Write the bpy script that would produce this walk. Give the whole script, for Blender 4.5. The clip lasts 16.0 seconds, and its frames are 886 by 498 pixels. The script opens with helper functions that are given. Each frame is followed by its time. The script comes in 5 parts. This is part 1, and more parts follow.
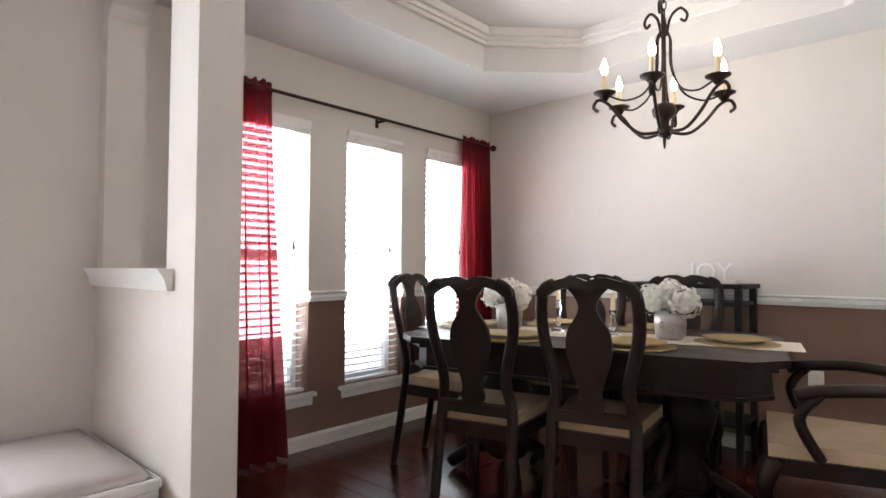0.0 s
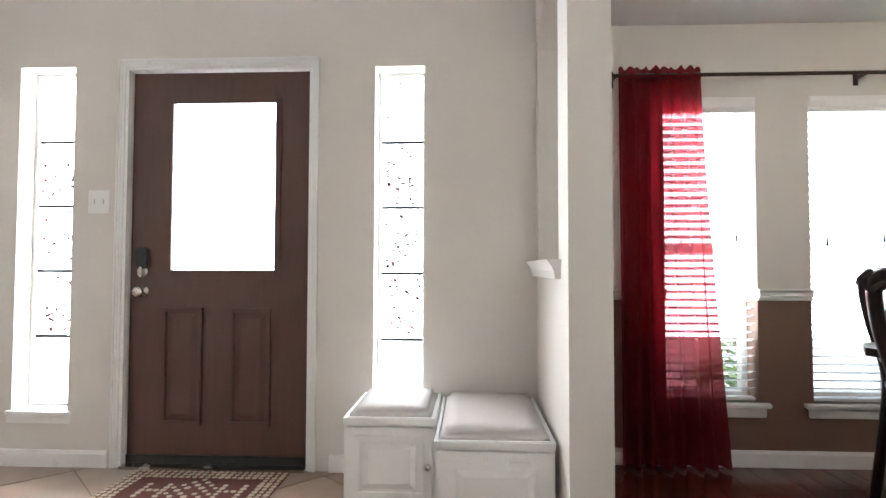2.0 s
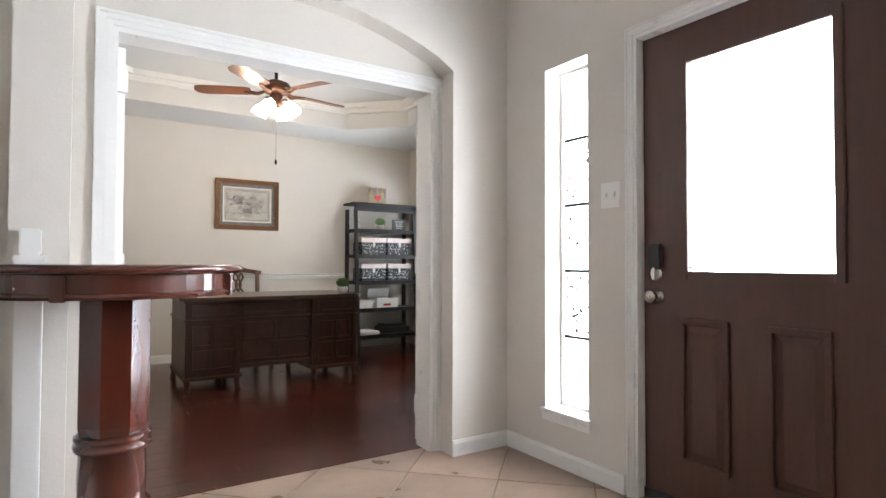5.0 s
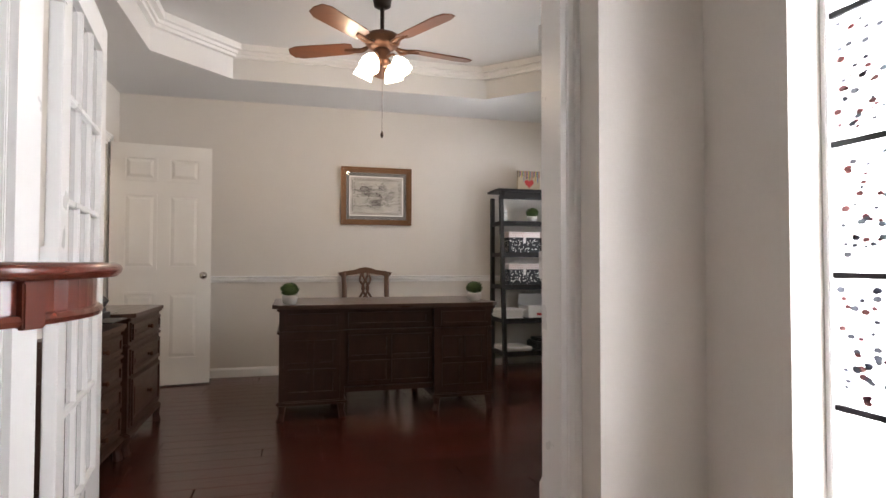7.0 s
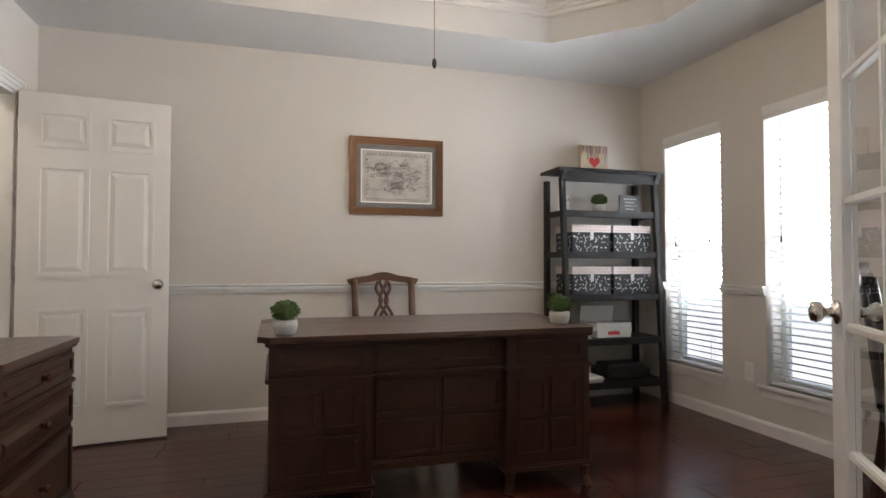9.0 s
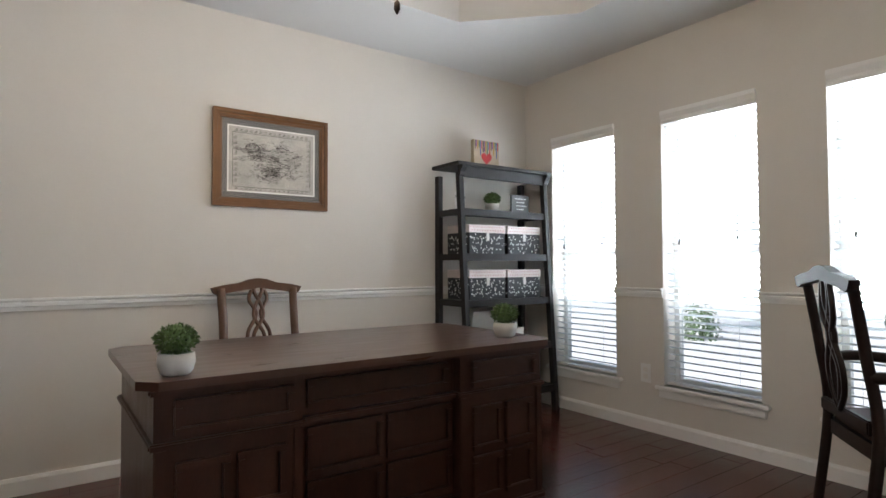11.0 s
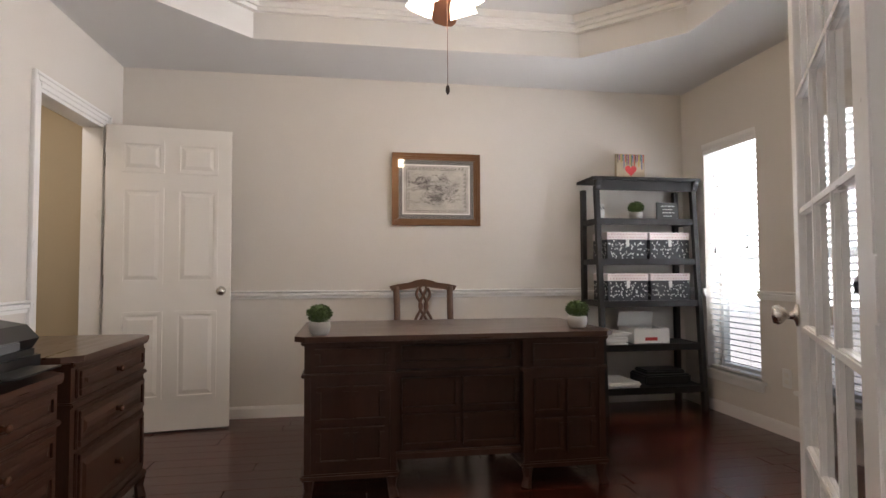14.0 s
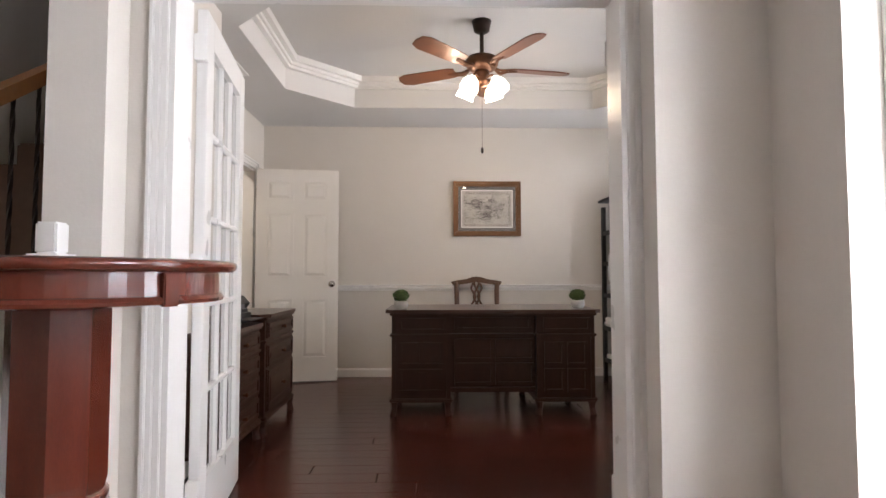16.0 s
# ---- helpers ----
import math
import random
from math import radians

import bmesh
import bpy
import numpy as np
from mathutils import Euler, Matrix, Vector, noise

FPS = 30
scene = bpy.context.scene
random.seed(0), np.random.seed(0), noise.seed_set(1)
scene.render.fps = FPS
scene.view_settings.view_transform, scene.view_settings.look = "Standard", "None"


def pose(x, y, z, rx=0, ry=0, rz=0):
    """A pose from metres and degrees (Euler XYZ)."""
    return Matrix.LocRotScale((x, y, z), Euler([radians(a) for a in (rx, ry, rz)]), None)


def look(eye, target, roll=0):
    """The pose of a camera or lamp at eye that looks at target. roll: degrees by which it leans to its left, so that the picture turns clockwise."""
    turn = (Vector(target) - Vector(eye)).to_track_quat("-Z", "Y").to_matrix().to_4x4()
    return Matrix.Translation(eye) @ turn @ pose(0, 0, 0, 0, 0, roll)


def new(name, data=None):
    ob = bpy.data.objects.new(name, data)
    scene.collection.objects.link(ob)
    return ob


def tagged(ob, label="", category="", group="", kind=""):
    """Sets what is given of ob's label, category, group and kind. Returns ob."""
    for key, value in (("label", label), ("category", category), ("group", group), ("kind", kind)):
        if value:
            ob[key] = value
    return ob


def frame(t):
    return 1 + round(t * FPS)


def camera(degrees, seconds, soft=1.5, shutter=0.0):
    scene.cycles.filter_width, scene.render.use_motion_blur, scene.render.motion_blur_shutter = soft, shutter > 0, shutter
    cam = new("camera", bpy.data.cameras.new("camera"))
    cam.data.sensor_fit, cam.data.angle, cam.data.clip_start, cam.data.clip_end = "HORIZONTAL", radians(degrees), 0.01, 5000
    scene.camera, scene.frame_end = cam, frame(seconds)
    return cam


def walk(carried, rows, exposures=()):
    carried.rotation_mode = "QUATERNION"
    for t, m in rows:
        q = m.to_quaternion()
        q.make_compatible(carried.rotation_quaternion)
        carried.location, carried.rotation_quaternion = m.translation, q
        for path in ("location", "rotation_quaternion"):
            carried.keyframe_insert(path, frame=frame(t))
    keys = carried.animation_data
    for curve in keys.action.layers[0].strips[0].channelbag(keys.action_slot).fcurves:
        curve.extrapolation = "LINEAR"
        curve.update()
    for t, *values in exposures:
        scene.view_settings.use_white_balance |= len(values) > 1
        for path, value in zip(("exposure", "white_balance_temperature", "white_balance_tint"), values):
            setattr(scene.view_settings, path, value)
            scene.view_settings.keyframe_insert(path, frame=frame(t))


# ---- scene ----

cam = camera(76.3, 16.0)
PATH = [
    (0, 0.668, 0.775, 1.066, 42.09, 1.87, -0.29),
    (0.5, 0.815, 0.876, 1.047, 53.74, 2.02, -0.05),
    (1, 0.887, 0.987, 1.056, 66.61, 1.99, -0.14),
    (1.5, 0.877, 1.123, 1.036, 79.65, 2.09, -0.05),
    (2, 0.874, 1.216, 1.018, 92.73, 2.07, -0.15),
    (2.5, 0.842, 1.260, 1.003, 103.01, 2.13, -0.31),
    (3, 0.807, 1.241, 1.002, 110.71, 2.02, -0.31),
    (3.5, 0.704, 1.225, 1.017, 118.54, 1.57, -0.35),
    (4, 0.545, 1.236, 1.027, 127.74, 1.52, -0.44),
    (4.5, 0.364, 1.213, 1.044, 138.76, 1.29, -0.18),
    (5.0, 0.13, 1.07, 1.04, 147.0, 1.5, -0.2),
    (5.7, -0.27, 0.77, 1.035, 156.5, 1.55, -0.15),
    (6.4, -0.60, 0.44, 1.032, 162.6, 1.57, -0.1),
    (7, -0.688, 0.059, 1.032, 165.16, 1.53, -0.11),
    (7.5, -0.725, -0.289, 1.048, 166.60, 1.47, -0.14),
    (8, -0.745, -0.672, 1.055, 166.96, 1.47, -0.10),
    (8.6, -0.70, -1.10, 1.056, 166.0, 1.48, -0.1),
    (9.4, -0.53, -1.65, 1.06, 160.5, 1.52, -0.05),
    (10.3, -0.360, -2.011, 1.063, 152.69, 1.59, -0.03),
    (10.5, -0.361, -2.047, 1.065, 149.70, 1.62, 0.03),
    (11, -0.344, -2.091, 1.070, 144.49, 1.65, 0.17),
    (11.5, -0.349, -2.099, 1.068, 142.32, 1.74, 0.29),
    (12, -0.389, -2.120, 1.055, 143.09, 1.91, 0.44),
    (12.5, -0.459, -2.068, 1.049, 153.79, 2.18, 0.30),
    (13, -0.572, -1.821, 1.056, 160.97, 2.32, 0.24),
    (13.5, -0.708, -1.477, 1.056, 167.30, 2.26, 0.21),
    (14, -0.808, -1.112, 1.058, 170.66, 2.27, 0.21),
    (14.5, -0.828, -0.752, 1.025, 171.58, 2.83, 0.36),
    (15, -0.798, -0.398, 1.030, 172.75, 2.67, 0.39),
    (15.5, -0.789, -0.058, 1.019, 174.29, 2.73, 0.39),
    (16, -0.854, 0.296, 0.994, 178.37, 2.87, 0.06),
]
EXPOSURES = [(0, 0.9, 6300, 12), (2.0, 1.15, 6200, 8), (4.5, 0.92, 6100, 9), (7, 0.25, 6550, 15), (11, 0.36, 6050, 9), (14, 0.26, 6550, 16), (16, 0.32, 6450, 16)]
walk(cam, [(t, pose(x, y, z, 90 + pitch, roll, yaw)) for t, x, y, z, yaw, pitch, roll in PATH], EXPOSURES)

# ---- plan, in metres ----
FX = -1.97            # foyer front wall, inner face
DX, DY = -2.16, 4.47  # dining room: window wall and far wall
OX, OY = -3.55, -5.42 # office: window wall and far wall
OL = 0.80             # office: wall with the open door
DC, OC = 2.33, 2.53   # ceilings of dining room and office
FC = 3.40             # ceiling of the foyer

# ---- sky, sun and lamps ----
world = bpy.data.worlds.new("sky")
scene.world = world
world.use_nodes = True
wn = world.node_tree
sky = wn.nodes.new("ShaderNodeTexSky")
sky.sky_type = 'NISHITA'
sky.sun_disc = False
sky.sun_elevation = math.radians(50)
sky.sun_rotation = math.radians(120)
wn.nodes["Background"].inputs[1].default_value = 0.15
wn.links.new(sky.outputs[0], wn.nodes["Background"].inputs[0])

sun_data = bpy.data.lights.new("sun", 'SUN')
sun_data.energy, sun_data.angle, sun_data.color = 4.5, 0.009, (1, 0.95, 0.88)
new("sun", sun_data).matrix_world = look((0, 0, 0), (-0.5, 0.35, -0.8))

def area_lamp(name, eye, target, w, h, watts, color=(1, 1, 1)):
    d = bpy.data.lights.new(name, 'AREA')
    d.shape, d.size, d.size_y, d.energy, d.color = 'RECTANGLE', w, h, watts, color
    ob = new(name, d)
    ob.matrix_world = look(eye, target)
    return ob

def bulb_lamp(name, place, watts, color=(1, 0.72, 0.42), radius=0.03):
    d = bpy.data.lights.new(name, 'POINT')
    d.energy, d.color, d.shadow_soft_size = watts, color, radius
    ob = new(name, d)
    ob.location = place
    return ob

# ---- materials ----
def mat(name, color, rough=0.5, metal=0.0, var=0.06, scale=6.0, fine=0.02, bump=0.0, bscale=120.0, stretch=(1, 1, 1), island=0.0, coat=0.0, obj=0.0, spec=0.5):
    m = bpy.data.materials.new(name)
    m.use_nodes = True
    n, l = m.node_tree.nodes, m.node_tree.links
    p = n["Principled BSDF"]
    p.inputs["Roughness"].default_value, p.inputs["Metallic"].default_value = rough, metal
    p.inputs["Coat Weight"].default_value = coat
    p.inputs["Coat Roughness"].default_value = 0.12
    p.inputs["Specular IOR Level"].default_value = spec
    tc = n.new("ShaderNodeTexCoord")
    mp = n.new("ShaderNodeMapping")
    mp.inputs["Scale"].default_value = stretch
    l.new(tc.outputs["Object"], mp.inputs[0])
    big = n.new("ShaderNodeTexNoise")
    big.inputs["Scale"].default_value, big.inputs["Detail"].default_value = scale, 4
    small = n.new("ShaderNodeTexNoise")
    small.inputs["Scale"].default_value, small.inputs["Detail"].default_value = scale * 14, 3
    for t in (big, small):
        l.new(mp.outputs[0], t.inputs["Vector"])
    def scaled(sock, k):
        q = n.new("ShaderNodeMath")
        q.operation = 'MULTIPLY_ADD'
        q.inputs[1].default_value, q.inputs[2].default_value = 2 * k, 1 - k
        l.new(sock, q.inputs[0])
        return q.outputs[0]
    def times(a, b):
        q = n.new("ShaderNodeMath")
        q.operation = 'MULTIPLY'
        l.new(a, q.inputs[0])
        l.new(b, q.inputs[1])
        return q.outputs[0]
    f = times(scaled(big.outputs["Fac"], var), scaled(small.outputs["Fac"], fine))
    if obj:
        oi = n.new("ShaderNodeObjectInfo")
        f = times(f, scaled(oi.outputs["Random"], obj))
    if island:
        ge = n.new("ShaderNodeNewGeometry")
        f = times(f, scaled(ge.outputs["Random Per Island"], island))
    mix = n.new("ShaderNodeVectorMath")
    mix.operation = 'SCALE'
    mix.inputs[0].default_value = color
    l.new(f, mix.inputs["Scale"])
    l.new(mix.outputs[0], p.inputs["Base Color"])
    rr = n.new("ShaderNodeMath")
    rr.operation = 'MULTIPLY'
    rr.inputs[1].default_value = rough
    l.new(scaled(big.outputs["Fac"], 0.25), rr.inputs[0])
    l.new(rr.outputs[0], p.inputs["Roughness"])
    if bump:
        bn = n.new("ShaderNodeTexNoise")
        bn.inputs["Scale"].default_value, bn.inputs["Detail"].default_value = bscale, 3
        l.new(mp.outputs[0], bn.inputs["Vector"])
        bp = n.new("ShaderNodeBump")
        bp.inputs["Strength"].default_value, bp.inputs["Distance"].default_value = bump, 0.002
        l.new(bn.outputs["Fac"], bp.inputs["Height"])
        l.new(bp.outputs[0], p.inputs["Normal"])
    return m

def glow(name, color, strength):
    m = bpy.data.materials.new(name)
    m.use_nodes = True
    p = m.node_tree.nodes["Principled BSDF"]
    p.inputs["Base Color"].default_value = (*color, 1)
    p.inputs["Emission Color"].default_value = (*color, 1)
    p.inputs["Emission Strength"].default_value = strength
    return m

def glass_mat(name, color=(1, 1, 1), rough=0.0):
    m = bpy.data.materials.new(name)
    m.use_nodes = True
    p = m.node_tree.nodes["Principled BSDF"]
    p.inputs["Base Color"].default_value = (*color, 1)
    p.inputs["Roughness"].default_value = rough
    p.inputs["Transmission Weight"].default_value = 1.0
    p.inputs["IOR"].default_value = 1.45
    return m

def sheer_mat(name, color, through_amount):
    m = bpy.data.materials.new(name)
    m.use_nodes = True
    n, l = m.node_tree.nodes, m.node_tree.links
    p = n["Principled BSDF"]
    p.inputs["Base Color"].default_value = (*color, 1)
    p.inputs["Roughness"].default_value = 0.8
    tl = n.new("ShaderNodeBsdfTranslucent")
    tl.inputs[0].default_value = (*color, 1)
    tp = n.new("ShaderNodeBsdfTransparent")
    tp.inputs[0].default_value = (0.95, 0.3, 0.34, 1)
    wv = n.new("ShaderNodeTexNoise")
    wv.inputs["Scale"].default_value = 25
    m1, m2 = n.new("ShaderNodeMixShader"), n.new("ShaderNodeMixShader")
    m1.inputs[0].default_value = 0.6
    l.new(p.outputs[0], m1.inputs[1])
    l.new(tl.outputs[0], m1.inputs[2])
    k = n.new("ShaderNodeMath")
    k.operation = 'MULTIPLY_ADD'
    k.inputs[1].default_value, k.inputs[2].default_value = 0.12, through_amount - 0.06
    tc = n.new("ShaderNodeTexCoord")
    l.new(tc.outputs["Object"], wv.inputs["Vector"])
    l.new(wv.outputs["Fac"], k.inputs[0])
    l.new(k.outputs[0], m2.inputs[0])
    l.new(m1.outputs[0], m2.inputs[1])
    l.new(tp.outputs[0], m2.inputs[2])
    l.new(m2.outputs[0], n["Material Output"].inputs[0])
    return m

CREAM = mat("cream_wall_paint", (0.66, 0.62, 0.57), 0.75, var=0.03, bump=0.25, bscale=90)
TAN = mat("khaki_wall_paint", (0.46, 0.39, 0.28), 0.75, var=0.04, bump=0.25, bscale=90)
TAUPE = mat("brown_wall_paint", (0.20, 0.12, 0.085), 0.7, var=0.05, bump=0.25, bscale=90)
CEIL = mat("ceiling_paint", (0.68, 0.67, 0.655), 0.85, var=0.02, bump=0.3, bscale=70)
WHITE = mat("white_gloss_trim", (0.80, 0.79, 0.77), 0.3, var=0.02)
DOORW = mat("off_white_door_paint", (0.76, 0.73, 0.68), 0.4, var=0.03)
PLANK = mat("red_brown_hardwood", (0.062, 0.014, 0.009), 0.24, var=0.25, fine=0.12, scale=3, stretch=(1, 9, 1), obj=0.3, bump=0.06, bscale=30, coat=0.15)
GROUT = mat("dark_gap", (0.02, 0.012, 0.01), 0.8)
TILE = mat("beige_stone_tile", (0.29, 0.205, 0.155), 0.30, var=0.45, fine=0.1, scale=4.5, obj=0.2, bump=0.2, bscale=25)
JOINT = mat("grey_grout", (0.22, 0.18, 0.14), 0.9, bump=0.5)
DARKW = mat("dark_walnut_desk_wood", (0.048, 0.019, 0.011), 0.36, var=0.35, fine=0.3, scale=4, stretch=(6, 6, 1), bump=0.2, bscale=80, coat=0.06, spec=0.3)
DESKTOP = mat("polished_walnut_top", (0.06, 0.024, 0.014), 0.3, var=0.25, fine=0.2, scale=4, stretch=(1, 7, 7), coat=0.3)
ESPR = mat("espresso_chair_wood", (0.014, 0.0065, 0.005), 0.38, var=0.25, scale=8, spec=0.3)
CHAIRW = mat("carved_walnut", (0.10, 0.045, 0.022), 0.4, var=0.3, scale=9, stretch=(3, 3, 1))
CHERRY = mat("cherry_red_wood", (0.075, 0.015, 0.008), 0.22, var=0.3, fine=0.15, scale=5, stretch=(5, 5, 1), coat=0.5)
DOORB = mat("dark_stained_front_door", (0.075, 0.032, 0.022), 0.42, var=0.3, fine=0.25, scale=4, stretch=(8, 8, 1), bump=0.2, bscale=70)
SEAT = mat("tan_patterned_fabric", (0.42, 0.31, 0.2), 0.9, var=0.2, scale=14, bump=0.4, bscale=250)
CUSH = mat("light_grey_cushion_fabric", (0.50, 0.46, 0.44), 0.95, var=0.06, bump=0.4, bscale=300)
BLACKW = mat("black_stained_shelf_wood", (0.014, 0.0125, 0.013), 0.5, spec=0.3, var=0.3, fine=0.2, scale=6, stretch=(6, 6, 1))
IRON = mat("dark_bronze_iron", (0.035, 0.022, 0.016), 0.45, metal=0.6, var=0.3, scale=20)
BRONZE = mat("aged_bronze", (0.12, 0.055, 0.03), 0.4, metal=0.7, var=0.35, scale=25)
NICKEL = mat("satin_nickel", (0.55, 0.52, 0.48), 0.25, metal=1.0, var=0.05)
BLACKP = mat("black_plastic", (0.012, 0.012, 0.013), 0.35, var=0.1)
PAPER = mat("white_paper", (0.78, 0.77, 0.75), 0.8, var=0.05)
BLADE = mat("reddish_fan_blade_wood", (0.16, 0.06, 0.03), 0.35, var=0.3, scale=6, stretch=(1, 8, 8), coat=0.2)
SLAT = mat("white_blind_slat", (0.82, 0.82, 0.80), 0.45, var=0.02)
POT = mat("grey_cement_pot", (0.42, 0.41, 0.39), 0.85, var=0.12, scale=30, bump=0.4)
LEAF = mat("boxwood_leaf", (0.075, 0.125, 0.035), 0.6, var=0.3, scale=20, island=0.5)
def light_through(m, amount):
    """Lets some light pass diffusely through a thin material."""
    n, l = m.node_tree.nodes, m.node_tree.links
    tl, mx = n.new("ShaderNodeBsdfTranslucent"), n.new("ShaderNodeMixShader")
    tl.inputs[0].default_value = (0.80, 0.84, 0.86, 1)
    mx.inputs[0].default_value = amount
    l.new(n["Principled BSDF"].outputs[0], mx.inputs[1])
    l.new(tl.outputs[0], mx.inputs[2])
    l.new(mx.outputs[0], n["Material Output"].inputs[0])
light_through(SLAT, 0.45)
FROSTED = glow("lit_frosted_glass", (1.0, 0.9, 0.74), 7.0)
BULB = glow("lit_bulb", (1.0, 0.82, 0.55), 14.0)
IVORY = mat("ivory_candle_sleeve", (0.72, 0.6, 0.4), 0.5)
GLASS = glass_mat("clear_glass")
FROST = glass_mat("obscure_glass", (0.97, 0.98, 1), 0.25)
RED = sheer_mat("sheer_red_curtain", (0.16, 0.006, 0.011), 0.17)
CARPET = mat("brown_stair_carpet", (0.16, 0.10, 0.07), 1.0, var=0.2, scale=20, bump=0.8, bscale=300)
OAK = mat("honey_oak", (0.35, 0.16, 0.06), 0.4, var=0.25, scale=5, stretch=(1, 8, 8))
LEAD = mat("dark_lead_came", (0.025, 0.025, 0.03), 0.6, metal=0.2)
PETAL_R = mat("red_confetti_glass", (0.45, 0.16, 0.16), 0.15, var=0.2, scale=40)
PETAL_B = mat("blue_confetti_glass", (0.3, 0.34, 0.42), 0.15, var=0.2, scale=40)
for m in (PETAL_R, PETAL_B):
    light_through(m, 0.05)
GRASS = mat("lawn_grass", (0.12, 0.17, 0.06), 0.95, var=0.35, scale=2, bump=0.6)
CONCRETE = mat("concrete_drive", (0.58, 0.56, 0.53), 0.9, var=0.15)
BARK = mat("tree_bark", (0.10, 0.075, 0.055), 0.95, var=0.3, scale=12)
BRICKOUT = mat("far_house_pale_brick", (0.55, 0.50, 0.45), 0.9, var=0.2, scale=5)
ROOF = mat("grey_roof_shingle", (0.25, 0.24, 0.23), 0.95, var=0.2, scale=8)
GOLD = mat("gold_thread", (0.33, 0.24, 0.1), 0.6, metal=0.2, var=0.4, scale=60)
CHINA = mat("white_china", (0.8, 0.78, 0.74), 0.25)
PETALW = mat("white_silk_petal", (0.82, 0.80, 0.74), 0.8, var=0.05, island=0.08)
LINEN = mat("pale_table_runner", (0.62, 0.58, 0.5), 0.9, var=0.08, bump=0.3, bscale=200)
PICMAT = mat("slate_grey_picture_mat", (0.13, 0.125, 0.125), 0.9)
MAPPAPER = mat("aged_map_paper", (0.42, 0.40, 0.375), 0.8, var=0.5, fine=0.35, scale=9)
INK = mat("map_ink", (0.10, 0.09, 0.085), 0.8)
PINKLID = mat("white_lid_with_pink_dots", (0.74, 0.66, 0.64), 0.7)
NAVY = mat("black_printed_box", (0.018, 0.02, 0.026), 0.6)
CANVAS = mat("painted_canvas", (0.5, 0.42, 0.3), 0.8, var=0.25, scale=12)
HEART = mat("red_paint", (0.55, 0.04, 0.04), 0.6)
RUGD = mat("brown_red_rug", (0.11, 0.035, 0.03), 0.95, var=0.2, scale=30, bump=0.7, bscale=200)
RUGL = mat("cream_rug_pattern", (0.50, 0.42, 0.32), 0.95, var=0.15, scale=40, bump=0.7, bscale=200)

# ---- mesh helpers ----
def box(bm, x0, x1, y0, y1, z0, z1):
    r = bmesh.ops.create_cube(bm, size=1)
    bmesh.ops.transform(bm, verts=r["verts"], matrix=Matrix.Translation(((x0 + x1) / 2, (y0 + y1) / 2, (z0 + z1) / 2)) @ Matrix.Diagonal((abs(x1 - x0), abs(y1 - y0), abs(z1 - z0), 1)))
    return r["verts"]

def prism(bm, outline, axis, a, b):
    """A flat outline of (u, v) pushed along an axis from a to b: x takes (y, z), y takes (x, z), z takes (x, y)."""
    put = {"x": lambda u, v, w: (w, u, v), "y": lambda u, v, w: (u, w, v), "z": lambda u, v, w: (u, v, w)}[axis]
    lo = [bm.verts.new(put(u, v, a)) for u, v in outline]
    hi = [bm.verts.new(put(u, v, b)) for u, v in outline]
    n = len(outline)
    for i in range(n):
        bm.faces.new((lo[i], lo[(i + 1) % n], hi[(i + 1) % n], hi[i]))
    bm.faces.new(lo[::-1])
    bm.faces.new(hi)

def lathe(bm, profile, cx=0, cy=0, steps=20, square=0):
    """A turned form from (radius, z) pairs."""
    rings = []
    for r, z in profile:
        rings.append([bm.verts.new((cx + r * math.cos(2 * math.pi * (i + 0.5 * (square > 0)) / steps), cy + r * math.sin(2 * math.pi * (i + 0.5 * (square > 0)) / steps), z)) for i in range(steps)])
    for a, b in zip(rings, rings[1:]):
        for i in range(steps):
            bm.faces.new((a[i], a[(i + 1) % steps], b[(i + 1) % steps], b[i]))
    bm.faces.new(rings[0][::-1])
    bm.faces.new(rings[-1])

def tube(bm, points, radius, steps=8, flat=1.0, taper=None):
    """A rod along points; flat squeezes it across its second axis."""
    pts = [Vector(p) for p in points]
    rings, side = [], None
    for i, p in enumerate(pts):
        d = (pts[min(i + 1, len(pts) - 1)] - pts[max(i - 1, 0)]).normalized()
        if side is None:
            side = d.orthogonal().normalized() if abs(d.y) > 0.9 else Vector((0, 1, 0)).cross(d).normalized()
        side = (side - d * side.dot(d)).normalized()
        up = d.cross(side)
        r = radius * (taper[i] if taper else 1)
        rings.append([bm.verts.new(p + side * r * math.cos(2 * math.pi * k / steps) + up * r * flat * math.sin(2 * math.pi * k / steps)) for k in range(steps)])
    for a, b in zip(rings, rings[1:]):
        for k in range(steps):
            bm.faces.new((a[k], a[(k + 1) % steps], b[(k + 1) % steps], b[k]))
    bm.faces.new(rings[0][::-1])
    bm.faces.new(rings[-1])

def smooth_path(points, n=6):
    """A soft curve through points."""
    p = [Vector(q) for q in points]
    out = []
    for i in range(len(p) - 1):
        a, b, c, d = p[max(i - 1, 0)], p[i], p[i + 1], p[min(i + 2, len(p) - 1)]
        for k in range(n):
            t = k / n
            out.append(0.5 * ((2 * b) + (c - a) * t + (2 * a - 5 * b + 4 * c - d) * t * t + (3 * b - a - 3 * c + d) * t ** 3))
    out.append(p[-1])
    return out

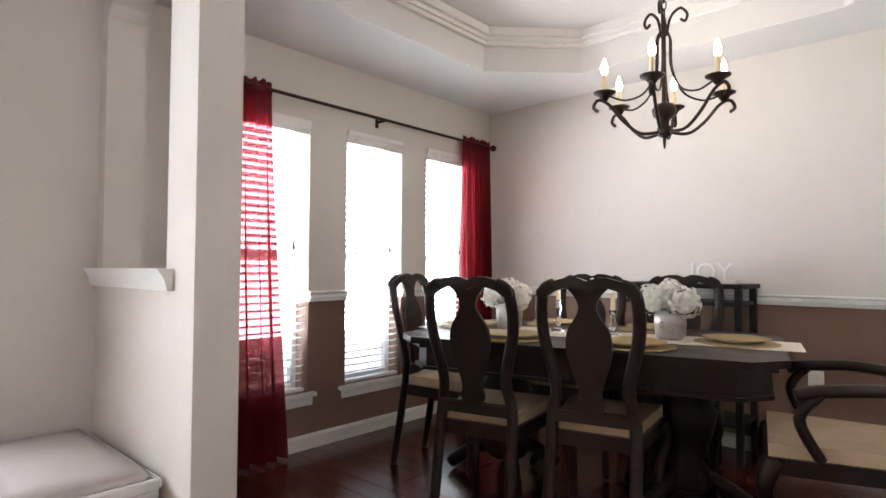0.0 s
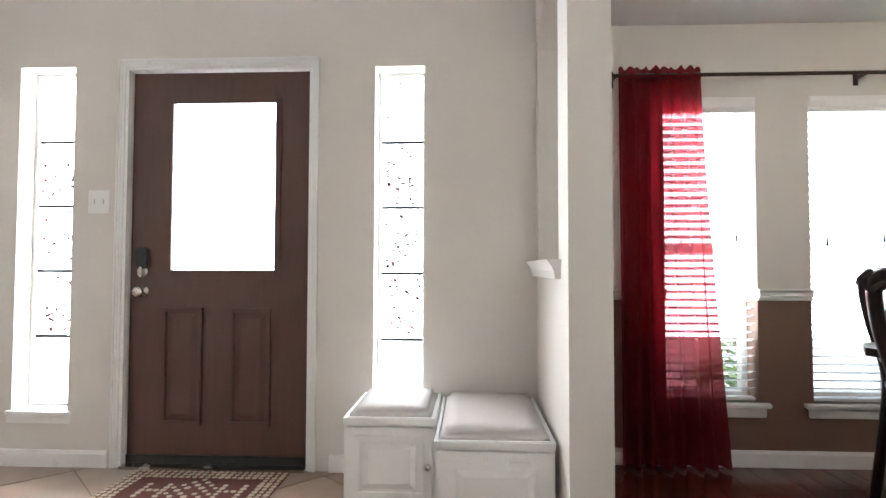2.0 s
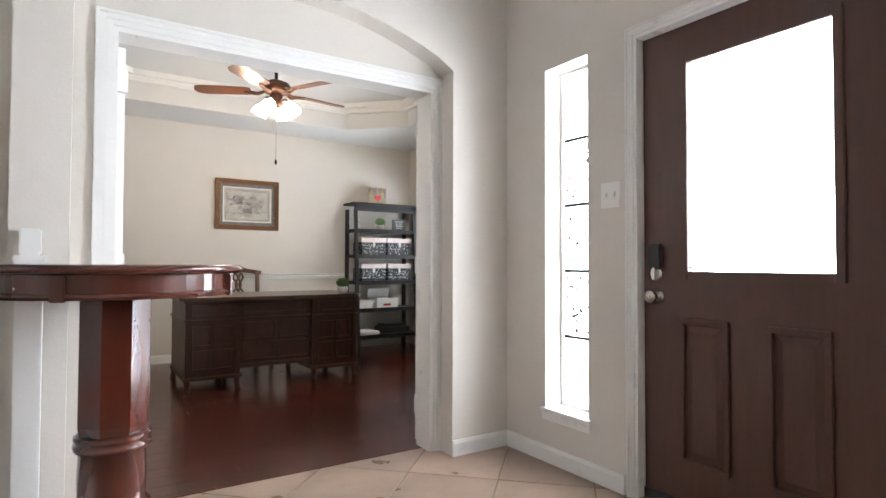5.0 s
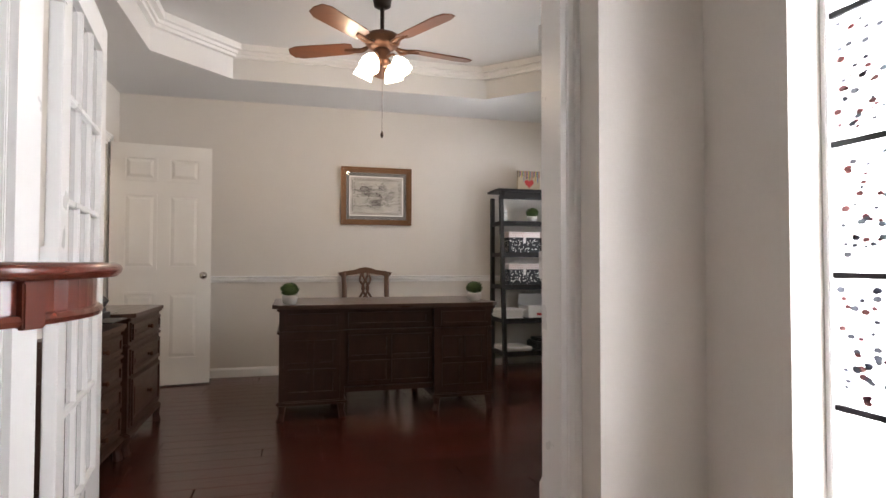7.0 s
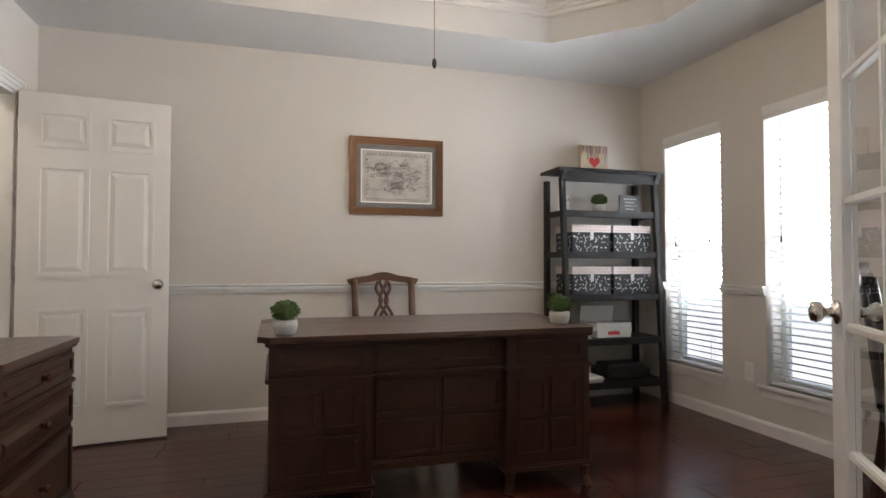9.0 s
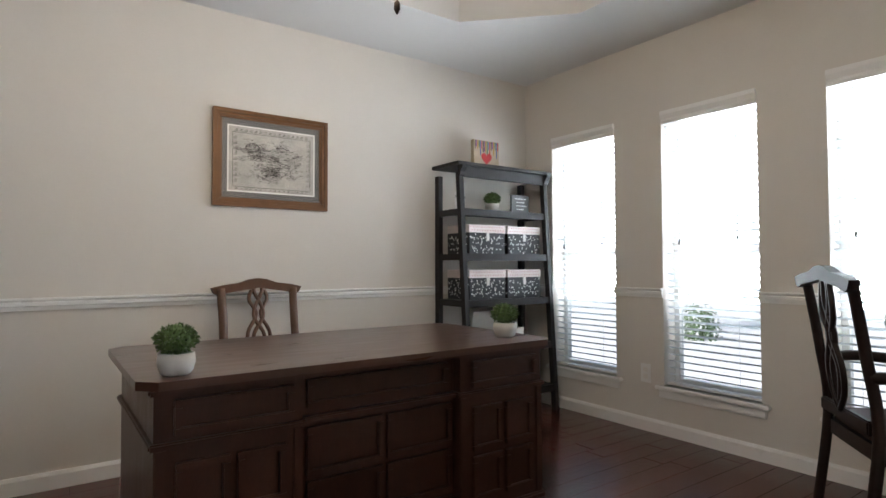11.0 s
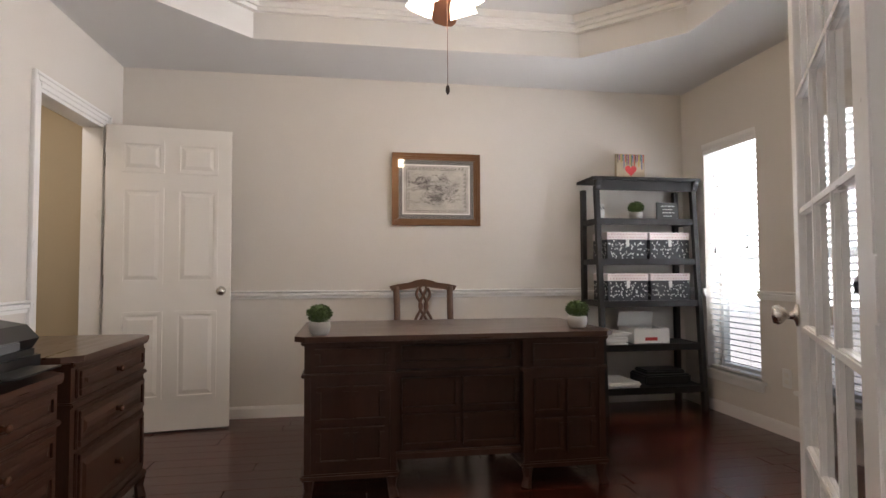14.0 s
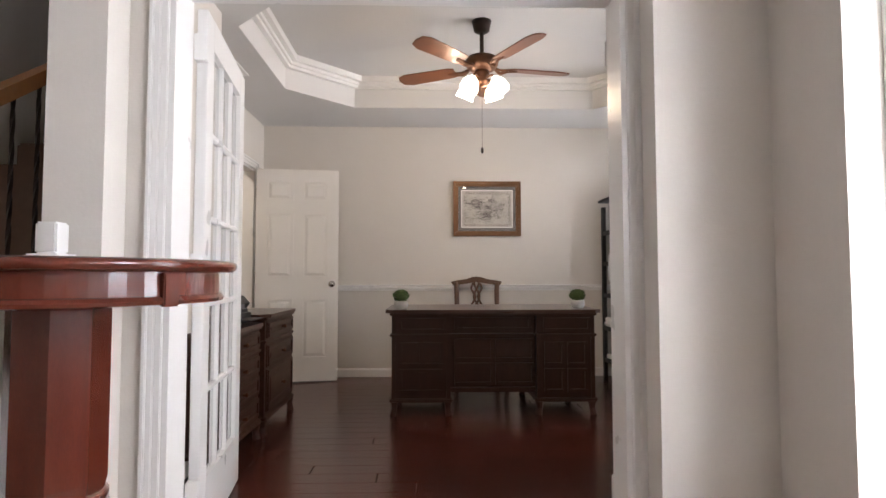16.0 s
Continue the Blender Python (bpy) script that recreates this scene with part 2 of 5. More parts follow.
def finish(name, bm, material, bevel=0.0, smooth=False):
    if bevel:
        bmesh.ops.bevel(bm, geom=[e for e in bm.edges if e.is_manifold and e.calc_face_angle(0) > 0.6], offset=bevel, segments=2, affect='EDGES', clamp_overlap=True)
    bmesh.ops.recalc_face_normals(bm, faces=bm.faces)
    me = bpy.data.meshes.new(name)
    bm.to_mesh(me)
    bm.free()
    me.materials.append(material)
    if smooth:
        me.polygons.foreach_set("use_smooth", [True] * len(me.polygons))
    return me

def part(name, bm, material, parent=None, label="", bevel=0.0, smooth=False):
    ob = new(name, finish(name, bm, material, bevel, smooth))
    ob.parent = parent
    if label:
        ob["label"] = label
    return ob

def boxes(name, list_of, material, parent=None, label="", bevel=0.0):
    bm = bmesh.new()
    for b in list_of:
        box(bm, *b)
    return part(name, bm, material, parent, label, bevel)

def thing(name, label, category, place=(0, 0, 0), turn=0, group=""):
    ob = new(name)
    ob.matrix_basis = pose(*place, 0, 0, turn)
    return tagged(ob, label, category, group, "thing")

def structure(ob, label=""):
    return tagged(ob, label, "", "", "structure")

def wall(name, axis, a, b, u0, u1, z0, z1, material, holes=(), label=""):
    """A wall between faces a and b on an axis, from u0 to u1 along it, with holes (u0, u1, z0, z1) through it."""
    bm = bmesh.new()
    def add(p, q, r, s):
        if q - p > 1e-4 and s - r > 1e-4:
            box(bm, *((a, b, p, q, r, s) if axis == "x" else (p, q, a, b, r, s)))
    at = u0
    for h0, h1, hz0, hz1 in sorted(holes):
        add(at, h0, z0, z1)
        add(h0, h1, z0, hz0)
        add(h0, h1, hz1, z1)
        at = h1
    add(at, u1, z0, z1)
    return structure(part(name, bm, material), label)

# ---- shell: foyer ----
DOOR = (-0.585, 0.405, 0.0, 2.075)
SIDE = [(-1.16, -0.86, 0.28, 2.08), (0.73, 0.985, 0.28, 2.06)]
wall("wall_foyer_front", "x", FX - 0.2, FX, -1.48, 1.55, 0, FC, CREAM, [DOOR] + SIDE, "cream painted wall round the front door")
wall("wall_foyer_back", "x", 3.0, 3.15, -1.48, 1.55, 0, FC, CREAM)
boxes("ceiling_foyer", [(FX - 0.2, 3.15, -1.75, 1.7, FC, FC + 0.1)], CEIL)["kind"] = "structure"

def arch(x0, x1, spring, crown, n=18):
    return [(x0 + (x1 - x0) * i / n, spring + (crown - spring) * math.sin(math.pi * i / n) ** 0.75) for i in range(n + 1)]

# office side of the foyer: an arched shallow recess round the double doors
RX0, RX1 = -1.59, 0.155
LX0, LX1, LTOP = -1.545, 0.02, 2.02  # double door opening
bm = bmesh.new()
prism(bm, [(FX - 0.2, 0), (RX0, 0)] + arch(RX0, RX1, 2.10, 2.32) + [(RX1, 0), (0.34, 0), (0.34, FC), (FX - 0.2, FC)], "y", -1.48, -1.61)
structure(part("wall_arched_recess", bm, CREAM, bevel=0.03), "cream wall with a shallow arched recess")
wall("wall_office_front", "y", -1.75, -1.61, OX - 0.2, 0.34, 0, FC, CREAM, [(LX0, LX1, 0, LTOP)], "cream wall with the double door opening")

# dining side: short partition with an arched pass-through
bm = bmesh.new()
PX = -1.06
prism(bm, [(FX, 0), (PX, 0), (PX, FC), (FX, FC), (FX, 1.056), (-1.9, 1.056), (-1.9, 2.1)] + arch(-1.9, -1.27, 2.1, 2.26)[1:] + [(-1.27, 1.035), (-1.9, 1.035), (FX, 1.035)], "y", 1.55, 1.70)
structure(part("wall_partition", bm, CREAM, bevel=0.028), "cream partition with an arched opening above a white ledge")
bm = bmesh.new()
prism(bm, [(1.512, 1.035), (1.522, 1.015), (1.528, 0.985), (1.548, 0.985), (1.548, 1.035), (1.70, 1.035), (1.72, 1.035), (1.72, 1.057), (1.495, 1.057)], "x", FX, -1.21)
structure(part("trim_ledge", bm, WHITE, bevel=0.003), "white moulded ledge of the pass-through")
wall("wall_dining_header", "y", 1.55, 1.70, PX, 1.15, DC + 0.02, FC, CREAM)
wall("wall_foyer_dining", "y", 1.55, 1.70, 1.15, 3.15, 0, FC, CREAM)

# ---- shell: dining room ----
DW = [(2.245, 2.72, 0.33, 1.92), (2.995, 3.475, 0.33, 1.92), (3.72, 4.2, 0.33, 1.92)]
def low(h, z):
    return [(a, b, c, min(d, z)) for a, b, c, d in h]
def high(h, z):
    return [(a, b, max(c, z), d) for a, b, c, d in h]
wall("wall_dining_windows", "x", DX - 0.2, DX, 1.55, DY + 0.15, 0.86, DC + 0.6, CREAM, high(DW, 0.86), "cream upper wall with three tall windows")
wall("wall_dining_windows_low", "x", DX - 0.2, DX, 1.55, DY + 0.15, 0, 0.86, TAUPE, low(DW, 0.86), "brown painted lower wall")
wall("wall_dining_far", "y", DY, DY + 0.15, DX, 1.3, 0.86, DC + 0.6, CREAM)
wall("wall_dining_far_low", "y", DY, DY + 0.15, DX, 1.3, 0, 0.86, TAUPE)
wall("wall_dining_side", "x", 1.15, 1.3, 1.7, DY, 0.0, DC + 0.6, CREAM)

def tray(name, x0, x1, y0, y1, cut, room, z, rise):
    """A ceiling with an eight-sided raised tray and a crown moulding under its top."""
    o = [(x0 + cut, y0), (x1 - cut, y0), (x1, y0 + cut), (x1, y1 - cut), (x1 - cut, y1), (x0 + cut, y1), (x0, y1 - cut), (x0, y0 + cut)]
    rx0, rx1, ry0, ry1 = room
    bm = bmesh.new()
    q = [(x0 + cut, ry0), (x1 - cut, ry0), (rx1, y0 + cut), (rx1, y1 - cut), (x1 - cut, ry1), (x0 + cut, ry1), (rx0, y1 - cut), (rx0, y0 + cut)]
    c = {1: (rx1, ry0), 3: (rx1, ry1), 5: (rx0, ry1), 7: (rx0, ry0)}
    for i in range(8):
        j = (i + 1) % 8
        ring = [o[i], o[j], q[j]] + ([c[i]] if i in c else []) + [q[i]]
        prism(bm, ring, "z", z, z + 0.012)
    cx, cy = (x0 + x1) / 2, (y0 + y1) / 2
    out = [(cx + (x - cx) * 1.02, cy + (y - cy) * 1.02) for x, y in o]
    for i in range(8):
        j = (i + 1) % 8
        prism(bm, [o[i], o[j], out[j], out[i]], "z", z + 0.0121, z + rise)
    prism(bm, out, "z", z + rise, z + rise + 0.05)
    structure(part("ceiling_" + name, bm, CEIL), "painted ceiling with an eight-sided raised tray")
    for inset, za, zb in ((0.03, 0.10, 0.125), (0.045, 0.125, 0.15), (0.075, 0.15, 0.2)):
        bm = bmesh.new()
        inn = [(cx + (x - cx) * (1 - inset / 1.2), cy + (y - cy) * (1 - inset / 1.2)) for x, y in o]
        for i in range(8):
            j = (i + 1) % 8
            prism(bm, [o[i], o[j], inn[j], inn[i]], "z", z + rise - 0.2 + za, z + rise - 0.2 + zb)
        structure(part("trim_crown_" + name, bm, WHITE), "white crown moulding in the ceiling tray")

tray("dining", -1.55, 0.75, 2.0, 4.06, 0.45, (DX - 0.1, 1.2, 1.62, DY + 0.1), DC, 0.26)
tray("office", -2.87, 0.30, -4.76, -2.62, 0.5, (OX - 0.1, OL + 0.1, OY - 0.1, -1.70), OC, 0.27)

# ---- shell: office ----
OW = [(-5.13, -4.55, 0.31, 2.03), (-4.19, -3.60, 0.31, 2.03), (-3.26, -2.67, 0.31, 2.03)]
wall("wall_office_windows", "x", OX - 0.2, OX, OY - 0.15, -1.61, 0, OC + 0.6, CREAM, OW, "cream wall with three tall windows")
wall("wall_office_far", "y", OY - 0.15, OY, OX, OL + 0.15, 0, OC + 0.6, CREAM)
wall("wall_office_side", "x", OL, OL + 0.12, OY, -2.95, 0, OC + 0.6, CREAM, [(-5.12, -4.33, 0, 2.03)], "cream wall with a doorway")
wall("wall_office_jog", "y", -2.95, -2.83, 0.395, OL + 0.12, 0, OC + 0.6, CREAM)
wall("wall_office_stair_side", "x", 0.34, 0.395, -2.95, -1.61, 0.0, FC, CREAM)
wall("wall_stair_end", "y", -3.9, -3.8, 0.92, 1.77, 0, FC, CREAM)
wall("wall_hall", "y", -1.6, -1.48, 1.77, 3.15, 0, FC, CREAM)
structure(boxes("ceiling_stair", [(0.34, 1.77, -3.9, -1.75, FC, FC + 0.1)], CEIL))
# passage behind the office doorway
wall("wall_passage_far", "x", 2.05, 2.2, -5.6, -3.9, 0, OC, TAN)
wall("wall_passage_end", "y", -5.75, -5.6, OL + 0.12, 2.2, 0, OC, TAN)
# unseen fill lamp, added to brighten the walls beyond the doorway
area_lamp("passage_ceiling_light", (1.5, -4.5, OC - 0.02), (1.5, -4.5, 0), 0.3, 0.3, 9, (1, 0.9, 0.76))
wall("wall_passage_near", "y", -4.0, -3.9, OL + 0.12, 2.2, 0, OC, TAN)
structure(boxes("ceiling_passage", [(OL + 0.12, 2.2, -5.75, -3.9, OC, OC + 0.1)], CEIL))
structure(boxes("floor_passage", [(OL, 2.2, -5.75, -3.9, -0.05, -0.004)], CARPET))

# ---- trims ----
def rail(name, axis, at, out, u0, u1, z=0.86, h=0.06):
    """A moulded chair rail standing out from a wall face."""
    bm = bmesh.new()
    s = out
    prof = [(at, z), (at + s * 0.012, z), (at + s * 0.015, z + h * 0.3), (at + s * 0.024, z + h * 0.38), (at + s * 0.024, z + h * 0.62), (at + s * 0.014, z + h * 0.7), (at + s * 0.028, z + h * 0.85), (at + s * 0.028, z + h), (at, z + h)]
    prism(bm, prof, "y" if axis == "x" else "x", u0, u1)
    return structure(part(name, bm, WHITE), "white moulded chair rail")

def skirting(axis, at, out, u0, u1, h=0.085):
    bm = bmesh.new()
    prof = [(at, 0), (at + out * 0.014, 0), (at + out * 0.014, h * 0.8), (at + out * 0.007, h), (at, h)]
    prism(bm, prof, "y" if axis == "x" else "x", u0, u1)
    return structure(part("baseboard", bm, WHITE), "white baseboard")

def gaps(u0, u1, holes, pad=0.0):
    at, out = u0, []
    for h in sorted(holes):
        out.append((at, h[0] - pad))
        at = h[1] + pad
    return out + [(at, u1)]

for a, b in gaps(1.7, DY, DW):
    rail("chair_rail", "x", DX, 1, a, b)
rail("chair_rail", "y", DY, -1, DX, 1.15)
skirting("x", DX, 1, 1.7, DY)
skirting("y", DY, -1, DX, 1.15)
for a, b in gaps(OY, -1.75, OW):
    rail("chair_rail", "x", OX, 1, a, b)
rail("chair_rail", "y", OY, 1, OX, OL)
rail("chair_rail", "x", OL, -1, -4.25, -2.95)
skirting("x", OX, 1, OY, -1.75)
skirting("y", OY, 1, OX, OL)
skirting("x", OL, -1, -4.25, -2.95)
skirting("y", -1.75, -1, OX, -1.6)
for a, b in gaps(-1.48, 1.55, [(-0.64, 0.51)]):
    skirting("x", FX, 1, a, b)
skirting("y", -1.48, 1, FX, RX0 + 0.002)
skirting("y", 1.55, -1, FX, PX)
skirting("y", -1.48, 1, RX1, 0.34)

def casing(axis, face, out, u0, u1, top, name="trim_door_casing", w=0.075):
    """A stepped door casing on a wall face round an opening."""
    bm = bmesh.new()
    for a, b, t in ((0.0, w * 0.4, 0.012), (w * 0.4, w * 0.75, 0.016), (w * 0.75, w, 0.022)):
        lo, hi = sorted((face, face + out * t))
        def add(p, q, r, s):
            box(bm, *((lo, hi, p, q, r, s) if axis == "x" else (p, q, lo, hi, r, s)))
        add(u0 - b, u0 - a, 0, top + b)
        add(u1 + a, u1 + b, 0, top + b)
        add(u0 - a, u1 + a, top + a, top + b)
    return structure(part(name, bm, WHITE, bevel=0.003), "white stepped door casing")

def jamb(axis, a, b, u0, u1, top, t=0.02):
    lo, hi = sorted((a, b))
    def bx(p, q, r, s):
        return (lo, hi, p, q, r, s) if axis == "x" else (p, q, lo, hi, r, s)
    return structure(boxes("trim_door_jamb", [bx(u0, u0 + t, 0, top), bx(u1 - t, u1, 0, top), bx(u0 + t, u1 - t, top - t, top)], WHITE), "white door jamb")

casing("x", FX, 1, *DOOR[:2], DOOR[3], w=0.036)
jamb("x", FX - 0.2, FX + 0.002, *DOOR[:2], DOOR[3], 0.015)
casing("y", -1.61, 1, LX0, LX1, LTOP, w=0.062)
casing("y", -1.75, -1, LX0, LX1, LTOP)
jamb("y", -1.752, -1.608, LX0, LX1, LTOP)
casing("x", OL, -1, -5.12, -4.33, 2.03)
jamb("x", OL - 0.002, OL + 0.122, -5.12, -4.33, 2.03)

# ---- windows with blinds ----
slat_bm = bmesh.new()
prism(slat_bm, [(-0.024, -0.001), (0, 0.002), (0.024, -0.001), (0.024, 0.0005), (0, 0.0035), (-0.024, 0.0005)], "y", -0.5, 0.5)
SLAT_MESH = finish("slat", slat_bm, SLAT)

def window(name, face, y0, y1, z0, z1, watts, lamp_low):
    """A sash window in a wall that faces +x, with its sill, glass and a lowered blind."""
    w = structure(new(name), "tall white sash window behind a lowered white blind")
    xo = face - 0.17
    m = (z0 + z1) / 2
    f = 0.035
    boxes("window_frame", [(xo, xo + 0.05, y0, y0 + f, z0, z1), (xo, xo + 0.05, y1 - f, y1, z0, z1), (xo, xo + 0.05, y0 + f, y1 - f, z0, z0 + f), (xo, xo + 0.05, y0 + f, y1 - f, z1 - f, z1), (xo - 0.01, xo + 0.045, y0 + f, y1 - f, m - 0.025, m + 0.025)], WHITE, w, bevel=0.003)
    for a, b in ((z0 + f, m - 0.025), (m + 0.025, z1 - f)):
        p = boxes("pane", [(xo + 0.015, xo + 0.021, y0 + f, y1 - f, a, b)], GLASS, w)
        p.visible_shadow = False
    bm = bmesh.new()
    box(bm, face - 0.12, face + 0.035, y0 - 0.05, y1 + 0.05, z0 - 0.025, z0)
    box(bm, face, face + 0.018, y0 - 0.03, y1 + 0.03, z0 - 0.075, z0 - 0.025)
    part("window_sill", bm, WHITE, w, bevel=0.005)
    blind = thing("window_blind", "lowered white slatted blind in a tall window", "blind", (face - 0.045, (y0 + y1) / 2, 0), 0, "blinds of the tall windows")
    d = (y1 - y0) - 0.012
    bm = bmesh.new()
    prism(bm, [(-0.02, z1 - 0.07), (0.052, z1 - 0.07), (0.056, z1 - 0.055), (0.05, z1 - 0.04), (0.062, z1 - 0.012), (0.062, z1 + 0.012), (0.046, z1 + 0.012), (0.046, z1 - 0.004), (-0.02, z1 - 0.004)], "y", -d / 2 - 0.004, d / 2 + 0.004)
    part("valance", bm, WHITE, blind)
    n = int((z1 - 0.08 - z0 - 0.03) / 0.042)
    for i in range(n):
        s = new("slat", SLAT_MESH)
        s.parent = blind
        s.matrix_basis = pose(0, 0, z1 - 0.095 - i * 0.042, 0, -20, 0) @ Matrix.Diagonal((1, d, 1, 1))
    boxes("bottom_rail", [(-0.025, 0.025, -d / 2, d / 2, z0 + 0.006, z0 + 0.022)], WHITE, blind, bevel=0.003)
    for y in (-d * 0.3, d * 0.3):
        boxes("cord", [(0.03, 0.0316, y - 0.001, y + 0.001, z0 + 0.02, z1 - 0.07)], SLAT, blind)
    for y, k in ((-d * 0.32, 0.0), (d * 0.3, 0.02)):
        bm = bmesh.new()
        tube(bm, [(0.036, y, z1 - 0.07), (0.036, y, m + 0.06 + k)], 0.0012, 5)
        lathe(bm, [(0.003, m + 0.02 + k), (0.006, m + 0.03 + k), (0.003, m + 0.06 + k)], 0.036, y, 8)
        part("tassel", bm, LEAD, blind)
    za, zb = z0 + (z1 - z0) * lamp_low, z1 + 0.35
    area_lamp("window_light", (face - 0.23, (y0 + y1) / 2, (za + zb) / 2), (face + 1, (y0 + y1) / 2, (za + zb) / 2 + 0.1), y1 - y0 + 0.2, zb - za, watts, (0.93, 0.97, 1.0))

for i, h in enumerate(DW):
    window("window_%d" % (i + 1), DX, *h, 54, 0.2)
for i, h in enumerate(OW):
    window("window_%d" % (i + 4), OX, *h, 42, 0.3)

# sidelights with leaded confetti glass
def sidelight(name, y0, y1, z0, z1, seed):
    w = structure(new(name), "narrow leaded sidelight with red and blue flecked glass")
    xo = FX - 0.15
    f = 0.018
    boxes("window_frame", [(xo, xo + 0.04, y0, y0 + f, z0, z1), (xo, xo + 0.04, y1 - f, y1, z0, z1), (xo, xo + 0.04, y0 + f, y1 - f, z0, z0 + f), (xo, xo + 0.04, y0 + f, y1 - f, z1 - f, z1)], WHITE, w, bevel=0.003)
    rng = random.Random(seed)
    n = 5
    for i in range(n):
        a, b = z0 + f + (z1 - z0 - 2 * f) * i / n, z0 + f + (z1 - z0 - 2 * f) * (i + 1) / n
        p = boxes("pane", [(xo + 0.016, xo + 0.021, y0 + f, y1 - f, a + 0.003, b - 0.003)], FROST, w)
        p.visible_shadow = False
        if i:
            boxes("lead_bar", [(xo + 0.012, xo + 0.026, y0 + f, y1 - f, a - 0.008, a + 0.008)], LEAD, w)
        for colour, count in ((PETAL_R, 34), (PETAL_B, 38)):
            bm = bmesh.new()
            for _ in range(count if 0 < i < 4 else 5 if i == 4 else 0):
                cy, cz, r, t = rng.uniform(y0 + 0.035, y1 - 0.035), rng.uniform(a + 0.02, b - 0.02), rng.uniform(0.004, 0.010), rng.uniform(0, 3.1)
                prism(bm, [(cy + r * math.cos(k * 1.2566 + t) * 1.5, cz + r * math.sin(k * 1.2566 + t)) for k in range(5)], "x", xo + 0.0215, xo + 0.0225)
            if bm.verts:
                tagged(part("glass_flecks", bm, colour, w), kind="stuff")
            else:
                bm.free()
    bm = bmesh.new()
    box(bm, FX - 0.11, FX + 0.02, y0 - 0.025, y1 + 0.025, z0 - 0.02, z0 + 0.002)
    box(bm, FX, FX + 0.012, y0 - 0.02, y1 + 0.02, z0 - 0.06, z0 - 0.02)
    part("window_sill", bm, WHITE, w, bevel=0.004)
    area_lamp("sidelight_light", (FX - 0.30, (y0 + y1) / 2, (z0 + z1) / 2 + 0.2), (FX + 1, (y0 + y1) / 2, (z0 + z1) / 2 + 0.2), y1 - y0 + 0.3, z1 - z0 + 0.6, 62, (0.95, 0.98, 1.0))

sidelight("window_7", *SIDE[0], 3)
sidelight("window_8", *SIDE[1], 5)

# ---- doors ----
def panel(bm, plane, u0, u1, z0, z1, out, field=True, depth=0.009):
    """A raised panel on a door leaf lying in the plane y = plane: a moulding ring and a bevelled field."""
    t = 0.012 * out
    for a, b, h in ((0.0, 0.022, depth), ):
        for r in ((u0, u1, z0, z0 + b), (u0, u1, z1 - b, z1), (u0, u0 + b, z0 + b, z1 - b), (u1 - b, u1, z0 + b, z1 - b)):
            lo, hi = sorted((plane, plane + h * out))
            box(bm, r[0], r[1], lo, hi, r[2], r[3])
    if not field:
        return
    lo = [(u0 + 0.03, z0 + 0.03), (u1 - 0.03, z0 + 0.03), (u1 - 0.03, z1 - 0.03), (u0 + 0.03, z1 - 0.03)]
    hi = [(u0 + 0.055, z0 + 0.055), (u1 - 0.055, z0 + 0.055), (u1 - 0.055, z1 - 0.055), (u0 + 0.055, z1 - 0.055)]
    a = [bm.verts.new((u, plane, z)) for u, z in lo]
    b = [bm.verts.new((u, plane + t * 0.6, z)) for u, z in hi]
    for i in range(4):
        bm.faces.new((a[i], a[(i + 1) % 4], b[(i + 1) % 4], b[i]))
    bm.faces.new(b)
    bm.faces.new(a[::-1])

def knob(parent, x, z, y, out, material=NICKEL, name="door_knob"):
    bm = bmesh.new()
    lathe(bm, [(0.032, 0), (0.032, 0.006), (0.014, 0.012), (0.011, 0.03), (0.024, 0.04), (0.029, 0.052), (0.024, 0.064), (0.006, 0.068)], steps=18)
    bmesh.ops.transform(bm, verts=bm.verts, matrix=pose(x, y, z, -90 * out, 0, 0))
    return part(name, bm, material, parent, "satin nickel knob", smooth=True)

# front door: leaf along local x, its inner face at local +y
fd = structure(new("door_1"), "dark stained front door with a large bright glass pane and two panels")
fd.matrix_basis = pose(FX - 0.045, 0.387, 0, 0, 0, 90 + 180)
L, T = 0.954, 0.045
G0, G1, Z0, Z1 = 0.175, 0.745, 1.0, 1.90
boxes("leaf", [(0, G0, -T, 0, 0.02, 2.055), (G1, L, -T, 0, 0.02, 2.055), (G0, G1, -T, 0, 0.02, Z0), (G0, G1, -T, 0, Z1, 2.055)], DOORB, fd)
for k in (0.20, 0.56):
    bm = bmesh.new()
    panel(bm, 0.0, k, k + 0.215, 0.21, 0.815, 1, depth=0.016)
    part("door_panel", bm, DOORB, fd, bevel=0.003)
boxes("glass_bead", [(G0 - 0.02, G0 + 0.012, 0, 0.012, Z0 - 0.02, Z1 + 0.02), (G1 - 0.012, G1 + 0.02, 0, 0.012, Z0 - 0.02, Z1 + 0.02), (G0 + 0.012, G1 - 0.012, 0, 0.012, Z0 - 0.02, Z0 + 0.012), (G0 + 0.012, G1 - 0.012, 0, 0.012, Z1 - 0.012, Z1 + 0.02)], DOORB, fd, bevel=0.003)
boxes("pane", [(G0, G1, -0.028, -0.02, Z0, Z1)], FROST, fd, "bright obscured glass").visible_shadow = False
lead = [(G0 + 0.08, G0 + 0.082, -0.019, -0.015, Z0, Z1), (G1 - 0.083, G1 - 0.08, -0.019, -0.015, Z0, Z1)]
lead += [(G0, G1, -0.019, -0.015, z, z + 0.004) for z in (Z0 + 0.025, Z0 + 0.17, Z0 + 0.31)]
boxes("leading", lead, LEAD, fd)
knob(fd, L - 0.07, 0.90, 0.0, 1)
bm = bmesh.new()
box(bm, L - 0.105, L - 0.035, 0, 0.03, 1.02, 1.13)
part("keypad_lock", bm, BLACKP, fd, "black keypad deadbolt", bevel=0.01)
bm = bmesh.new()
